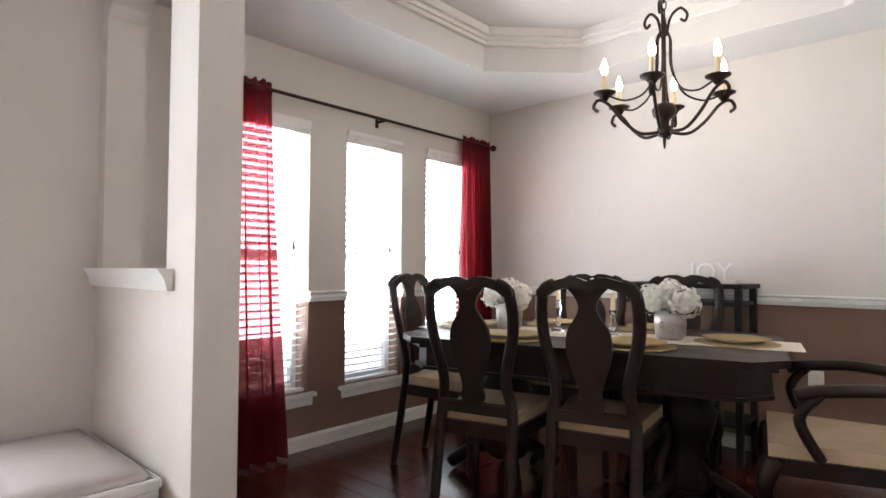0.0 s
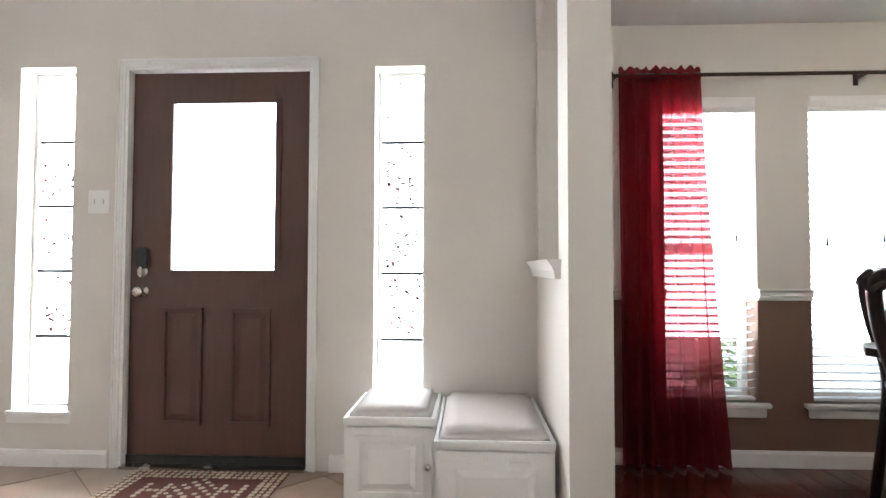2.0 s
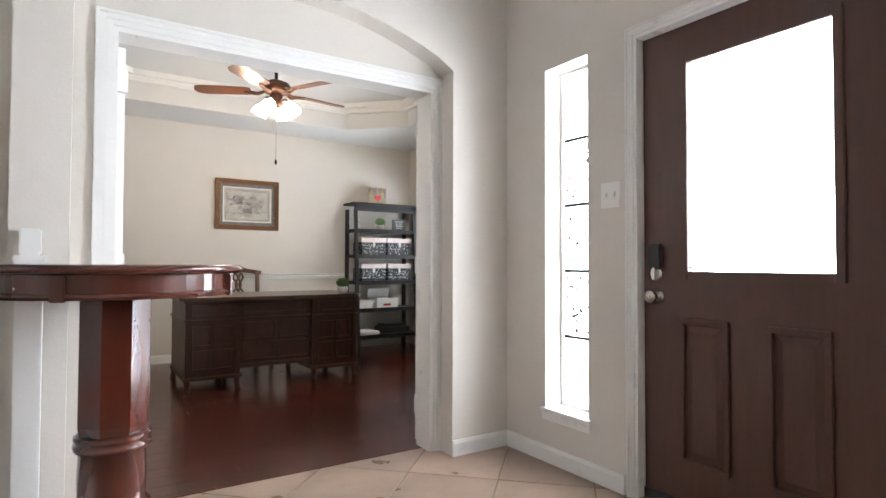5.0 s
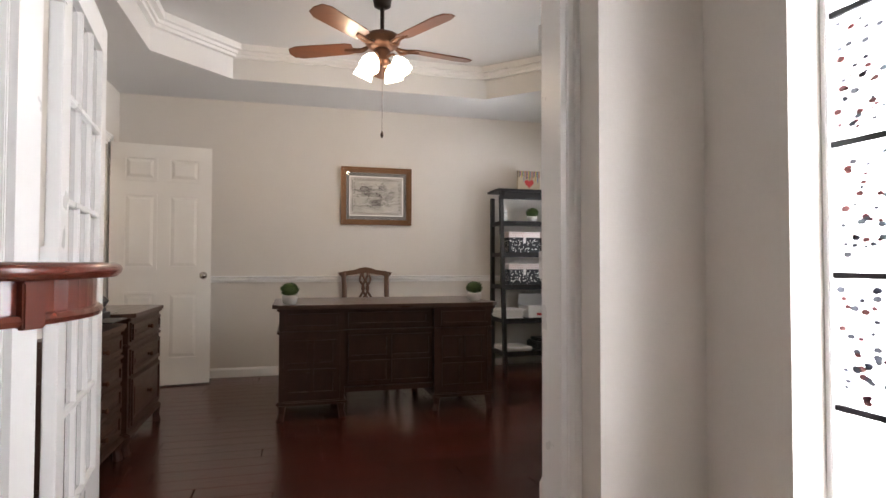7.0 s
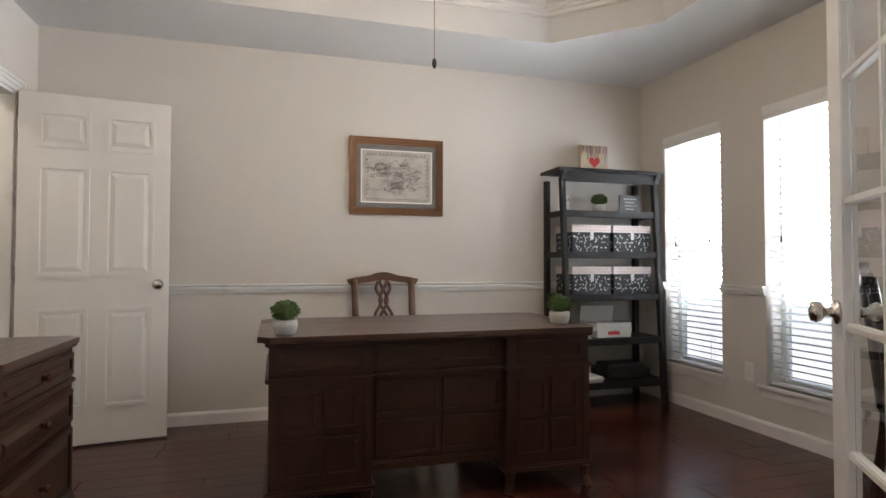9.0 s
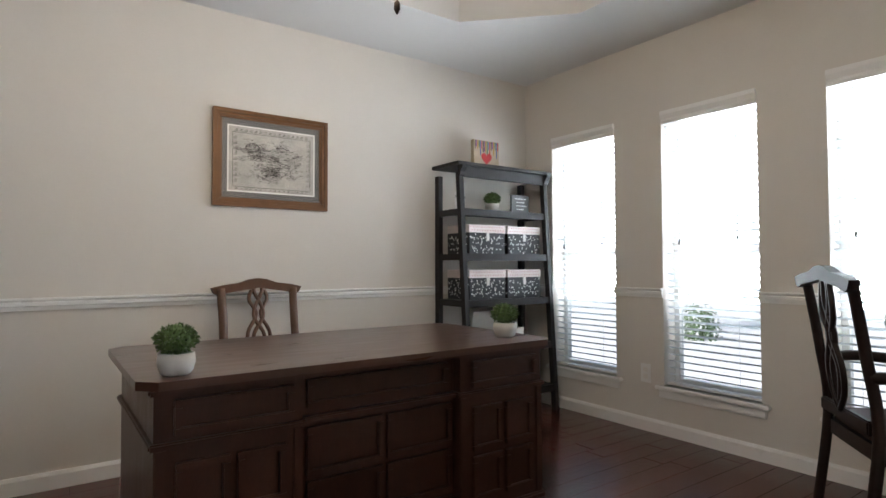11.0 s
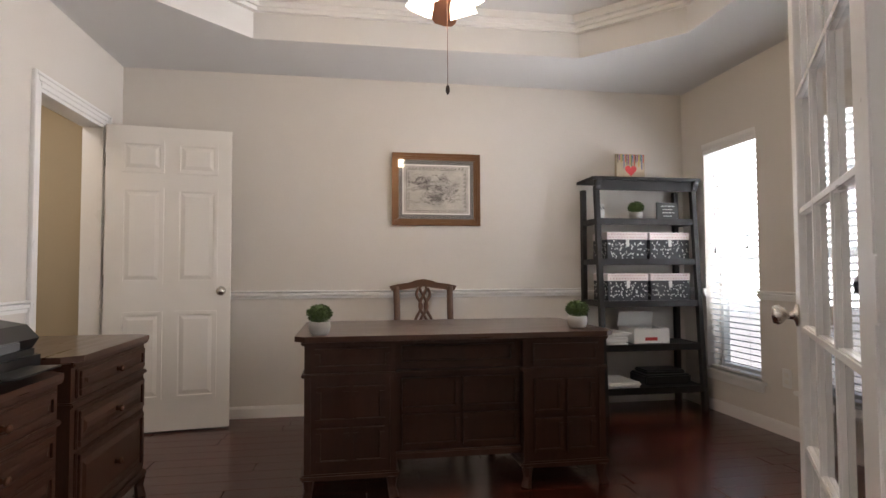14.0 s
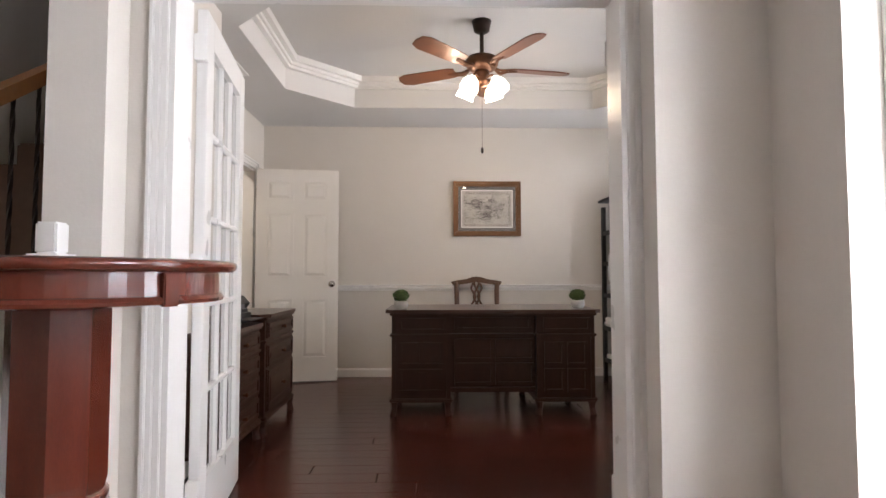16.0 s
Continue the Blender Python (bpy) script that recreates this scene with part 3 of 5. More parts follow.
lathe(bm, [(0.03, 0), (0.03, 0.012), (0.02, 0.016)], steps=16)
box(bm, -0.008, 0.008, -0.026, 0.026, 0.014, 0.034)
bmesh.ops.transform(bm, verts=bm.verts, matrix=pose(L - 0.07, 0.001, 1.0, -90, 0, 0))
part("thumb_turn", bm, NICKEL, fd, bevel=0.002)
for z in (0.3, 1.05, 1.82):
    boxes("hinge", [(-0.012, 0.004, -0.01, 0.008, z - 0.05, z + 0.05)], NICKEL, fd, bevel=0.003)
boxes("door_sweep", [(0, L, 0, 0.01, 0.015, 0.055)], BLACKP, fd)
structure(boxes("threshold", [(FX - 0.1, FX + 0.03, -0.565, 0.388, 0.0, 0.014)], NICKEL), "worn metal door threshold")
area_lamp("door_light", (FX - 0.23, -0.05, 1.5), (FX + 1, -0.05, 1.5), 0.9, 1.3, 75, (0.95, 0.98, 1.0))

# six-panel door standing open in the office
od = structure(new("door_2"), "open white six-panel door against the far wall")
od.matrix_basis = pose(OL - 0.03, -5.10, 0, 0, 0, 188)
boxes("leaf", [(0, 0.77, -0.035, 0, 0.012, 2.03)], DOORW, od, bevel=0.002)
for z0, z1 in ((0.22, 0.80), (0.98, 1.62), (1.72, 1.93)):
    for u in (0.09, 0.425):
        bm = bmesh.new()
        panel(bm, -0.035, u, u + 0.26, z0, z1, -1)
        part("door_panel", bm, DOORW, od)
knob(od, 0.71, 0.93, -0.035, -1)
for z in (0.25, 1.0, 1.8):
    boxes("hinge", [(-0.008, 0.004, -0.012, 0.004, z - 0.045, z + 0.045)], NICKEL, od)

# glazed double doors, both leaves open into the office
def french_leaf(name, hinge, turn, side, W):
    d = structure(new(name), "open white glazed door leaf with fifteen panes")
    d.matrix_basis = pose(*hinge, 0, 0, turn)
    t, st, top, bot = 0.038, 0.105, 0.12, 0.24
    H = 1.995
    boxes("stile", [(0, st, -t / 2, t / 2, 0.01, H)], WHITE, d, bevel=0.003)
    boxes("stile", [(W - st, W, -t / 2, t / 2, 0.01, H)], WHITE, d, bevel=0.003)
    boxes("top_rail", [(st, W - st, -t / 2, t / 2, H - top, H)], WHITE, d)
    boxes("bottom_rail", [(st, W - st, -t / 2, t / 2, 0.01, bot)], WHITE, d)
    gw, gh = (W - 2 * st) / 3, (H - top - bot) / 5
    for i in (1, 2):
        boxes("muntin", [(st + i * gw - 0.011, st + i * gw + 0.011, -t * 0.42, t * 0.42, bot, H - top)], WHITE, d, bevel=0.004)
    for j in range(1, 5):
        boxes("muntin", [(st, W - st, -t * 0.41, t * 0.41, bot + j * gh - 0.011, bot + j * gh + 0.011)], WHITE, d, bevel=0.004)
    for i in range(3):
        for j in range(5):
            boxes("pane", [(st + i * gw + 0.011, st + (i + 1) * gw - 0.011, -0.002, 0.002, bot + j * gh + 0.011, bot + (j + 1) * gh - 0.011)], GLASS, d).visible_shadow = False
    for z in (0.22, 1.03, 1.84):
        boxes("hinge", [(-0.03, 0.025, -t / 2 - 0.004, t / 2 + 0.004, z - 0.05, z + 0.05)], WHITE, d, bevel=0.003)
    for s in ((1, -1) if side < 0 else ()):
        knob(d, W - 0.06, 0.93, s * t / 2, s)
    return d

french_leaf("door_3", (-0.02, -1.785, 0), -82, 1, 0.755)
french_leaf("door_4", (-1.565, -1.80, 0), -125.5, -1, 0.95)

# ---- foyer things ----
def cabinet_bench(label, x0, x1, y0, y1, front, h=0.36):
    """A low white storage bench with a panelled front that faces +x, on a plinth."""
    b = thing("storage_bench", label, "bench", (x0, y0, 0), 0, "white storage benches by the door")
    w, d = y1 - y0, x1 - x0
    boxes("body", [(0, d - 0.02, 0, w, 0.03, h)], WHITE, b, bevel=0.004)
    boxes("plinth", [(0, d - 0.03, 0.01, w - 0.01, 0, 0.03)], WHITE, b)
    boxes("tray_rim", [(0, d + 0.006, 0, 0.014, h, h + 0.03), (0, d + 0.006, w - 0.014, w, h, h + 0.03), (d - 0.014, d + 0.006, 0.014, w - 0.014, h, h + 0.03)], WHITE, b, bevel=0.004)
    door = boxes("door", [(d - 0.02, d - 0.002, 0.012, w - 0.012, 0.045, h - 0.012)], WHITE, b, bevel=0.003)
    bm = bmesh.new()
    panel(bm, 0, 0.05, w - 0.05, 0.08, h - 0.045, -1)
    bmesh.ops.transform(bm, verts=bm.verts, matrix=pose(d - 0.002, 0, 0, 0, 0, 90))
    part("door_panel", bm, WHITE, door, bevel=0.002)
    if front:
        bm = bmesh.new()
        lathe(bm, [(0.006, 0), (0.005, 0.012), (0.013, 0.018), (0.014, 0.026), (0.006, 0.031)], steps=14)
        bmesh.ops.transform(bm, verts=bm.verts, matrix=pose(d - 0.002, w - 0.03, h * 0.56, 0, 90, 0))
        part("handle", bm, NICKEL, door, "satin nickel knob", smooth=True)
    c = thing("bench_cushion", "light grey padded cushion on a white storage bench", "cushion", (x0, y0, h), 0, "bench cushions")
    bm = bmesh.new()
    box(bm, 0.005, d - 0.02, 0.02, w - 0.02, 0.002, 0.055)
    bmesh.ops.bevel(bm, geom=list(bm.edges), offset=0.02, segments=3, affect='EDGES')
    bmesh.ops.subdivide_edges(bm, edges=[e for e in bm.edges if e.calc_length() > 0.15], cuts=6, use_grid_fill=True)
    for v in bm.verts:
        if v.co.z > 0.04:
            v.co.z += 0.012 * math.sin(math.pi * min(max(v.co.x / d, 0), 1)) * math.sin(math.pi * min(max(v.co.y / w, 0), 1))
    part("cover", bm, CUSH, c, smooth=True)

cabinet_bench("white storage bench with a panelled door and knob under the sidelight", FX + 0.02, -1.47, 0.69, 1.075, True, 0.375)
cabinet_bench("deeper white storage bench with a panelled front along the partition", FX + 0.02, -1.22, 1.085, 1.53, False, 0.36)

mat_rug = thing("door_mat", "brown and cream patterned rug on the tiles before the front door", "rug", (-1.66, -0.06, 0.004), 0)
boxes("backing", [(-0.25, 0.25, -0.39, 0.39, 0, 0.008)], RUGD, mat_rug, bevel=0.003)
rng = random.Random(2)
bm = bmesh.new()
for i in range(15):
    for j in range(24):
        x, y = -0.235 + i * 0.0335, -0.375 + j * 0.0325
        edge = i < 3 or i > 11 or j < 3 or j > 20
        motif = (abs(i - 7) + abs(j - 12) in (2, 4)) or (5 <= i <= 9 and (j in (5, 8, 16, 19) or (i == 7 and j in (6, 7, 17, 18))))
        if edge or motif:
            r = rng.uniform(0.011, 0.0155)
            prism(bm, [(x + r * math.cos(k * 1.047 + rng.uniform(-0.3, 0.3)), y + r * math.sin(k * 1.047)) for k in range(6)], "z", 0.0082, 0.0105)
tagged(part("woven_pattern", bm, RUGL, mat_rug, "cream pebble pattern"), kind="stuff")

def plate(name, label, category, axis, face, out, u, z, w, h, kind):
    """A switch or outlet plate on a wall face."""
    p = thing(name, label, category, (0, 0, 0))
    def bx(a, b, c, d, e, f):
        lo, hi = sorted((face + out * e, face + out * f))
        return (lo, hi, a, b, c, d) if axis == "x" else (a, b, lo, hi, c, d)
    boxes("cover_plate", [bx(u - w / 2, u + w / 2, z - h / 2, z + h / 2, 0.0, 0.007)], WHITE, p, bevel=0.002)
    if kind == "switch":
        for k in (-0.024, 0.024):
            boxes("toggle", [bx(u + k - 0.005, u + k + 0.005, z - 0.012, z + 0.012, 0.007, 0.016)], WHITE, p)
    else:
        for k in (-0.022, 0.022):
            boxes("socket", [bx(u - 0.017, u + 0.017, z + k - 0.014, z + k + 0.014, 0.007, 0.009)], DOORW, p, bevel=0.0008)

plate("light_switch", "white double light switch beside the front door", "switch", "x", FX, 1, -0.715, 1.365, 0.115, 0.12, "switch")
plate("wall_outlet", "white electrical outlet on the brown wall", "outlet", "y", DY, -1, 0.10, 0.45, 0.075, 0.12, "outlet")
plate("wall_outlet", "white electrical outlet below the chair rail", "outlet", "x", OX, 1, -4.32, 0.37, 0.075, 0.12, "outlet")

# tall round table
tb = thing("pedestal_table", "tall round cherry wood table on an eight-sided turned column", "table", (0.02, -1.08, 0))
bm = bmesh.new()
lathe(bm, [(0.36, 1.005), (0.385, 1.007), (0.393, 1.014), (0.396, 1.022), (0.392, 1.03), (0.383, 1.034)], steps=64)
part("tabletop", bm, CHERRY, tb, smooth=True)
bm = bmesh.new()
lathe(bm, [(0.352, 0.935), (0.36, 0.937), (0.364, 0.945), (0.36, 0.953), (0.352, 0.955), (0.352, 1.005)], steps=64)
part("apron", bm, CHERRY, tb)
for k in range(4):
    a = math.radians(45 + 90 * k + 20)
    bm = bmesh.new()
    box(bm, -0.008, 0.008, -0.02, 0.02, 0.932, 1.004)
    bmesh.ops.transform(bm, verts=bm.verts, matrix=pose(0.358 * math.cos(a), 0.358 * math.sin(a), 0, 0, 0, math.degrees(a)))
    part("apron_block", bm, CHERRY, tb, bevel=0.003)
bm = bmesh.new()
lathe(bm, [(0.102, 0.49), (0.108, 0.52), (0.108, 0.92), (0.10, 0.935)], steps=8, square=1)
part("column", bm, CHERRY, tb, bevel=0.004)
bm = bmesh.new()
lathe(bm, [(0.10, 0.20), (0.112, 0.212), (0.112, 0.226), (0.102, 0.235), (0.112, 0.245), (0.112, 0.255), (0.097, 0.268), (0.1, 0.34), (0.097, 0.43), (0.112, 0.442), (0.114, 0.456), (0.104, 0.464), (0.112, 0.472), (0.112, 0.484), (0.1, 0.492)], steps=32)
part("turned_neck", bm, CHERRY, tb, smooth=True)
bm = bmesh.new()
lathe(bm, [(0.14, 0.06), (0.14, 0.1), (0.10, 0.14), (0.105, 0.2)], steps=8, square=1)
part("column_foot", bm, CHERRY, tb, bevel=0.004)
for k in range(4):
    a = math.radians(45 + 90 * k)
    bm = bmesh.new()
    tube(bm, smooth_path([(0.08 * math.cos(a), 0.08 * math.sin(a), 0.12), (0.2 * math.cos(a), 0.2 * math.sin(a), 0.1), (0.3 * math.cos(a), 0.3 * math.sin(a), 0.028)]), 0.03, 10)
    part("foot", bm, CHERRY, tb, smooth=True)

# staircase beyond the foyer
st = thing("staircase", "carpeted staircase with twisted black iron balusters", "stairs", (0.62, -0.72, 0))
for i in range(11):
    boxes("step", [(0.03, 0.98, -(i + 1) * 0.265 - 0.02, -i * 0.265, i * 0.18 if i < 2 else i * 0.18 - 0.1, (i + 1) * 0.18)], CARPET, st, bevel=0.015)
bm = bmesh.new()
prism(bm, [(0, 0), (0, 0.22), (-11 * 0.265, 11 * 0.18 + 0.22), (-11 * 0.265, 11 * 0.18 - 0.1), (-0.5, 0)], "x", 0.0, 0.028)
part("stringer", bm, WHITE, st, "white stair stringer")
bm = bmesh.new()
prism(bm, [(-0.5, 0), (-11 * 0.265, 11 * 0.18 - 0.1), (-11 * 0.265, 0)], "x", 0.0, 0.02)
part("side_panel", bm, CREAM, st)
bm = bmesh.new()
prism(bm, [(0, 0.95), (0, 1.01), (-11 * 0.265, 11 * 0.18 + 1.01), (-11 * 0.265, 11 * 0.18 + 0.95)], "x", -0.02, 0.04)
part("handrail", bm, OAK, st, "honey oak handrail", bevel=0.01)
for i in range(0, 21):
    y = -0.1 - i * 0.132
    z = -y / 0.265 * 0.18
    bm = bmesh.new()
    n = 24
    rings = []
    for k in range(n + 1):
        a = k * 0.5
        zz = z + 0.2 + 0.78 * k / n
        rings.append([bm.verts.new((0.012 + 0.009 * math.cos(a + q * 1.5708), y + 0.009 * math.sin(a + q * 1.5708), zz)) for q in range(4)])
    for p, q in zip(rings, rings[1:]):
        for k in range(4):
            bm.faces.new((p[k], p[(k + 1) % 4], q[(k + 1) % 4], q[k]))
    part("baluster", bm, IRON, st)
wall("wall_stair_far", "x", 1.65, 1.77, -3.9, -0.6, 0, FC, CREAM)

newel = thing("newel_post", "white square newel post with a moulded cap by the stairs", "post", (0.27, -1.425, 0))
boxes("shaft", [(-0.04, 0.04, -0.04, 0.04, 0, 1.06)], WHITE, newel, bevel=0.004)
boxes("collar", [(-0.05, 0.05, -0.05, 0.05, 1.04, 1.065)], WHITE, newel, bevel=0.005)
boxes("cap", [(-0.032, 0.032, -0.032, 0.032, 1.065, 1.16)], WHITE, newel, bevel=0.006)

# ---- office things ----
def raised(bm, y, x0, x1, z0, z1, out=1):
    panel(bm, y, x0, x1, z0, z1, out, False, 0.015)

desk = thing("office_desk", "large dark walnut desk with panelled front and bracket feet", "desk", (-0.555, -3.76, 0), 180)
DWD, DDP = 1.565, 0.83
bm = bmesh.new()
c = 0.05
prism(bm, [(c, 0), (DWD - c, 0), (DWD, c), (DWD, DDP - c), (DWD - c, DDP), (c, DDP), (0, DDP - c), (0, c)], "z", 0.735, 0.76)
part("desktop", bm, DESKTOP, desk, "polished walnut desktop", bevel=0.006)
boxes("top_moulding", [(0.03, DWD - 0.03, 0.03, DDP - 0.03, 0.715, 0.735)], DARKW, desk, bevel=0.005)
for nm, x0, x1 in (("pedestal", 0.045, 0.47), ("pedestal", DWD - 0.47, DWD - 0.045)):
    p = boxes(nm, [(x0, x1, 0.05, DDP - 0.05, 0.11, 0.715)], DARKW, desk)
    boxes("waist_moulding", [(x0 - 0.014, x1 + 0.014, 0.036, DDP - 0.036, 0.565, 0.585)], DARKW, p, bevel=0.005)
    boxes("base_moulding", [(x0 - 0.016, x1 + 0.016, 0.034, DDP - 0.034, 0.095, 0.125)], DARKW, p, bevel=0.008)
    bm = bmesh.new()
    raised(bm, 0.05, x0 + 0.05, x1 - 0.03, 0.60, 0.70, -1)
    part("drawer_panel", bm, DARKW, p, bevel=0.003)
    w = (x1 - x0 - 0.13) / 2
    for i in range(2):
        for j in range(2):
            a = x0 + 0.055 + i * (w + 0.02)
            b = 0.165 + j * 0.19
            bm = bmesh.new()
            raised(bm, 0.05, a, a + w, b, b + 0.17, -1)
            part("front_panel", bm, DARKW, p, bevel=0.003)
    for k in range(2):
        boxes("pilaster", [(x0 + k * (x1 - x0 - 0.03), x0 + k * (x1 - x0 - 0.03) + 0.03, 0.042, 0.05, 0.125, 0.565)], DARKW, p, bevel=0.002)
    for fx in (x0 + 0.02, x1 - 0.02):
        for fy in (0.06, DDP - 0.06):
            bm = bmesh.new()
            tube(bm, [(fx, fy, 0.1), (fx, fy, 0.05), (fx + (0.01 if fx > (x0 + x1) / 2 else -0.01), fy - 0.01, 0.0)], 0.03, 8, taper=[1, 0.7, 0.85])
            part("foot", bm, DARKW, desk)
m = boxes("modesty_panel", [(0.47, DWD - 0.47, 0.10, 0.125, 0.16, 0.715)], DARKW, desk)
boxes("lower_rail", [(0.47, DWD - 0.47, 0.075, 0.13, 0.16, 0.195)], DARKW, m, bevel=0.005)
boxes("waist_moulding", [(0.47, DWD - 0.47, 0.06, 0.10, 0.565, 0.585)], DARKW, m, bevel=0.005)
bm = bmesh.new()
raised(bm, 0.10, 0.50, DWD - 0.50, 0.605, 0.70, -1)
part("drawer_panel", bm, DARKW, m, bevel=0.003)
for i in range(2):
    for j in range(2):
        bm = bmesh.new()
        a, b = 0.50 + i * 0.3, 0.21 + j * 0.175
        raised(bm, 0.10, a, a + 0.285, b, b + 0.16, -1)
        part("front_panel", bm, DARKW, m, bevel=0.003)

def topiary(place, label, r=0.062):
    p = thing("topiary_plant", label, "plant", place, 0, "small ball plants in grey pots")
    bm = bmesh.new()
    lathe(bm, [(0.035, 0), (0.045, 0.01), (0.052, 0.035), (0.05, 0.062), (0.044, 0.062), (0.04, 0.05)], steps=20)
    part("pot", bm, POT, p, smooth=True)
    rng = random.Random(int(place[0] * 100))
    bm = bmesh.new()
    c = Vector((0, 0, 0.10))
    for _ in range(1100):
        d = Vector((rng.gauss(0, 1), rng.gauss(0, 1), rng.gauss(0, 1))).normalized()
        q = c + Vector((d.x * r, d.y * r, d.z * r * 0.72)) * rng.uniform(0.75, 1.08)
        if q.z < 0.055:
            continue
        s = d.orthogonal().normalized()
        s.rotate(Matrix.Rotation(rng.uniform(0, 6.28), 3, d))
        a = rng.uniform(0.004, 0.008)
        tip = q + (d + s * rng.uniform(-0.8, 0.8)).normalized() * a * 1.6
        o = d.cross(s) * a * 0.45
        v = [bm.verts.new(x) for x in (q - o, q + o, tip + o * 0.5, tip - o * 0.5)]
        bm.faces.new(v)
    lathe(bm, [(0.01, 0.06), (r * 0.7, 0.075), (r * 0.82, 0.1), (r * 0.6, 0.13), (0.01, 0.142)], steps=12)
    tagged(part("foliage", bm, LEAF, p, "clipped green leaves"), kind="stuff")

topiary((-0.665, -3.86, 0.76), "small green ball plant in a grey pot on the desk", 0.052)
topiary((-1.985, -3.93, 0.76), "small green ball plant in a grey pot on the desk", 0.052)

def carved_chair(name, label, category, place, turn, wood, seat_mat, arms, ladder, group="", H=1.03, w=0.24):
    """A chair that faces local +y, with curved back posts, a yoke crest and a vase or pierced splat."""
    ch = thing(name, label, category, place, turn, group)
    d, sh = 0.43, 0.46
    for s in (-1, 1):
        bm = bmesh.new()
        if ladder:
            pts = [(s * (w - 0.03), -0.06, 0), (s * (w - 0.03), 0.0, sh), (s * (w - 0.035), -0.03, 0.75), (s * (w - 0.03), -0.07, H - 0.05)]
        else:
            pts = [(s * (w - 0.03), -0.07, 0), (s * (w - 0.035), 0.0, sh), (s * (w - 0.055), -0.02, 0.62), (s * (w - 0.015), -0.05, 0.82), (s * (w - 0.022), -0.08, H - 0.06), (s * (w - 0.07), -0.085, H - 0.025)]
        tube(bm, smooth_path(pts), 0.024, 8, flat=0.8)
        part("back_post", bm, wood, ch, smooth=True)
    bm = bmesh.new()
    prof = [(-w - 0.0, H - 0.07), (-w * 0.98, H - 0.045), (-w * 0.75, H - 0.018), (-w * 0.4, H - 0.0), (-w * 0.2, H + 0.002), (0, H - 0.012), (w * 0.2, H + 0.002), (w * 0.4, H), (w * 0.75, H - 0.018), (w * 0.98, H - 0.045), (w, H - 0.07)]
    if ladder:
        prof = [(-w - 0.005, H - 0.075), (-w - 0.02, H - 0.045), (-w * 0.8, H - 0.03), (-w * 0.45, H - 0.02), (-w * 0.2, H), (0, H + 0.006), (w * 0.2, H), (w * 0.45, H - 0.02), (w * 0.8, H - 0.03), (w + 0.02, H - 0.045), (w + 0.005, H - 0.075)]
    under = [(u * 0.86, z - (0.055 if ladder and abs(u) < w * 0.3 else 0.042 if ladder else 0.04 if abs(u) < w * 0.3 else 0.034)) for u, z in prof[1:-1]]
    prism(bm, prof + under[::-1], "y", -0.098, -0.062)
    part("crest_rail", bm, wood, ch, bevel=0.006)
    if ladder:
        for s in (-1, 1):
            for pts in ([(0, -0.035, sh + 0.06), (s * 0.055, -0.04, 0.60), (s * 0.06, -0.05, 0.70), (s * 0.012, -0.06, 0.80), (s * 0.05, -0.07, 0.88), (s * 0.035, -0.075, H - 0.06)],
                        [(s * 0.005, -0.035, 0.56), (s * 0.03, -0.045, 0.68), (-s * 0.028, -0.058, 0.80), (s * 0.02, -0.07, 0.92), (s * 0.02, -0.075, H - 0.05)]):
                bm = bmesh.new()
                tube(bm, smooth_path(pts), 0.011, 6)
                part("splat_strand", bm, wood, ch, smooth=True)
    else:
        half = [(0.03, sh + 0.05), (0.05, 0.55), (0.042, 0.60), (0.065, 0.68), (0.085, 0.76), (0.078, 0.83), (0.045, 0.885), (0.032, 0.92), (0.05, 0.965), (0.085, H - 0.03)]
        half = [(p.x, p.y) for p in smooth_path([(a, b, 0) for a, b in half], 4)]
        bm = bmesh.new()
        prism(bm, half + [(-u, z) for u, z in half[::-1]], "y", -0.009, 0.009)
        for v in bm.verts:
            v.co.y -= 0.02 + 0.065 * max(0, (v.co.z - 0.5) / 0.5)
        part("splat", bm, wood, ch, "vase-shaped back splat")
    boxes("lower_rail", [(-w + 0.04, w - 0.04, -0.03, -0.005, sh + 0.02, sh + 0.07)], wood, ch, bevel=0.005)
    bm = bmesh.new()
    prism(bm, [(-w + 0.02, 0.0), (w - 0.02, 0.0), (w + 0.02, d), (-w - 0.02, d)], "z", sh - 0.075, sh - 0.02)
    part("seat_frame", bm, wood, ch, bevel=0.008)
    bm = bmesh.new()
    prism(bm, [(-w + 0.035, 0.02), (w - 0.035, 0.02), (w + 0.005, d - 0.012), (-w - 0.005, d - 0.012)], "z", sh - 0.022, sh + 0.025)
    part("seat", bm, seat_mat, ch, "upholstered seat", bevel=0.016)
    for s in (-1, 1):
        bm = bmesh.new()
        x = s * (w - 0.005)
        tube(bm, smooth_path([(x, d - 0.03, sh - 0.03), (x + s * 0.02, d - 0.0, sh - 0.12), (x + s * 0.0, d - 0.025, 0.22), (x, d - 0.025, 0.06), (x + s * 0.012, d + 0.012, 0.018)]), 0.033, 8, taper=[1.1, 1.15, 1.15, 1.1, 1, 0.95, 0.9, 0.85, 0.8, 0.75, 0.7, 0.66, 0.62, 0.58, 0.56, 0.55, 0.55, 0.56, 0.6, 0.65, 0.65, 0.65, 0.6, 0.55, 0.5])
        part("leg", bm, wood, ch, smooth=True)
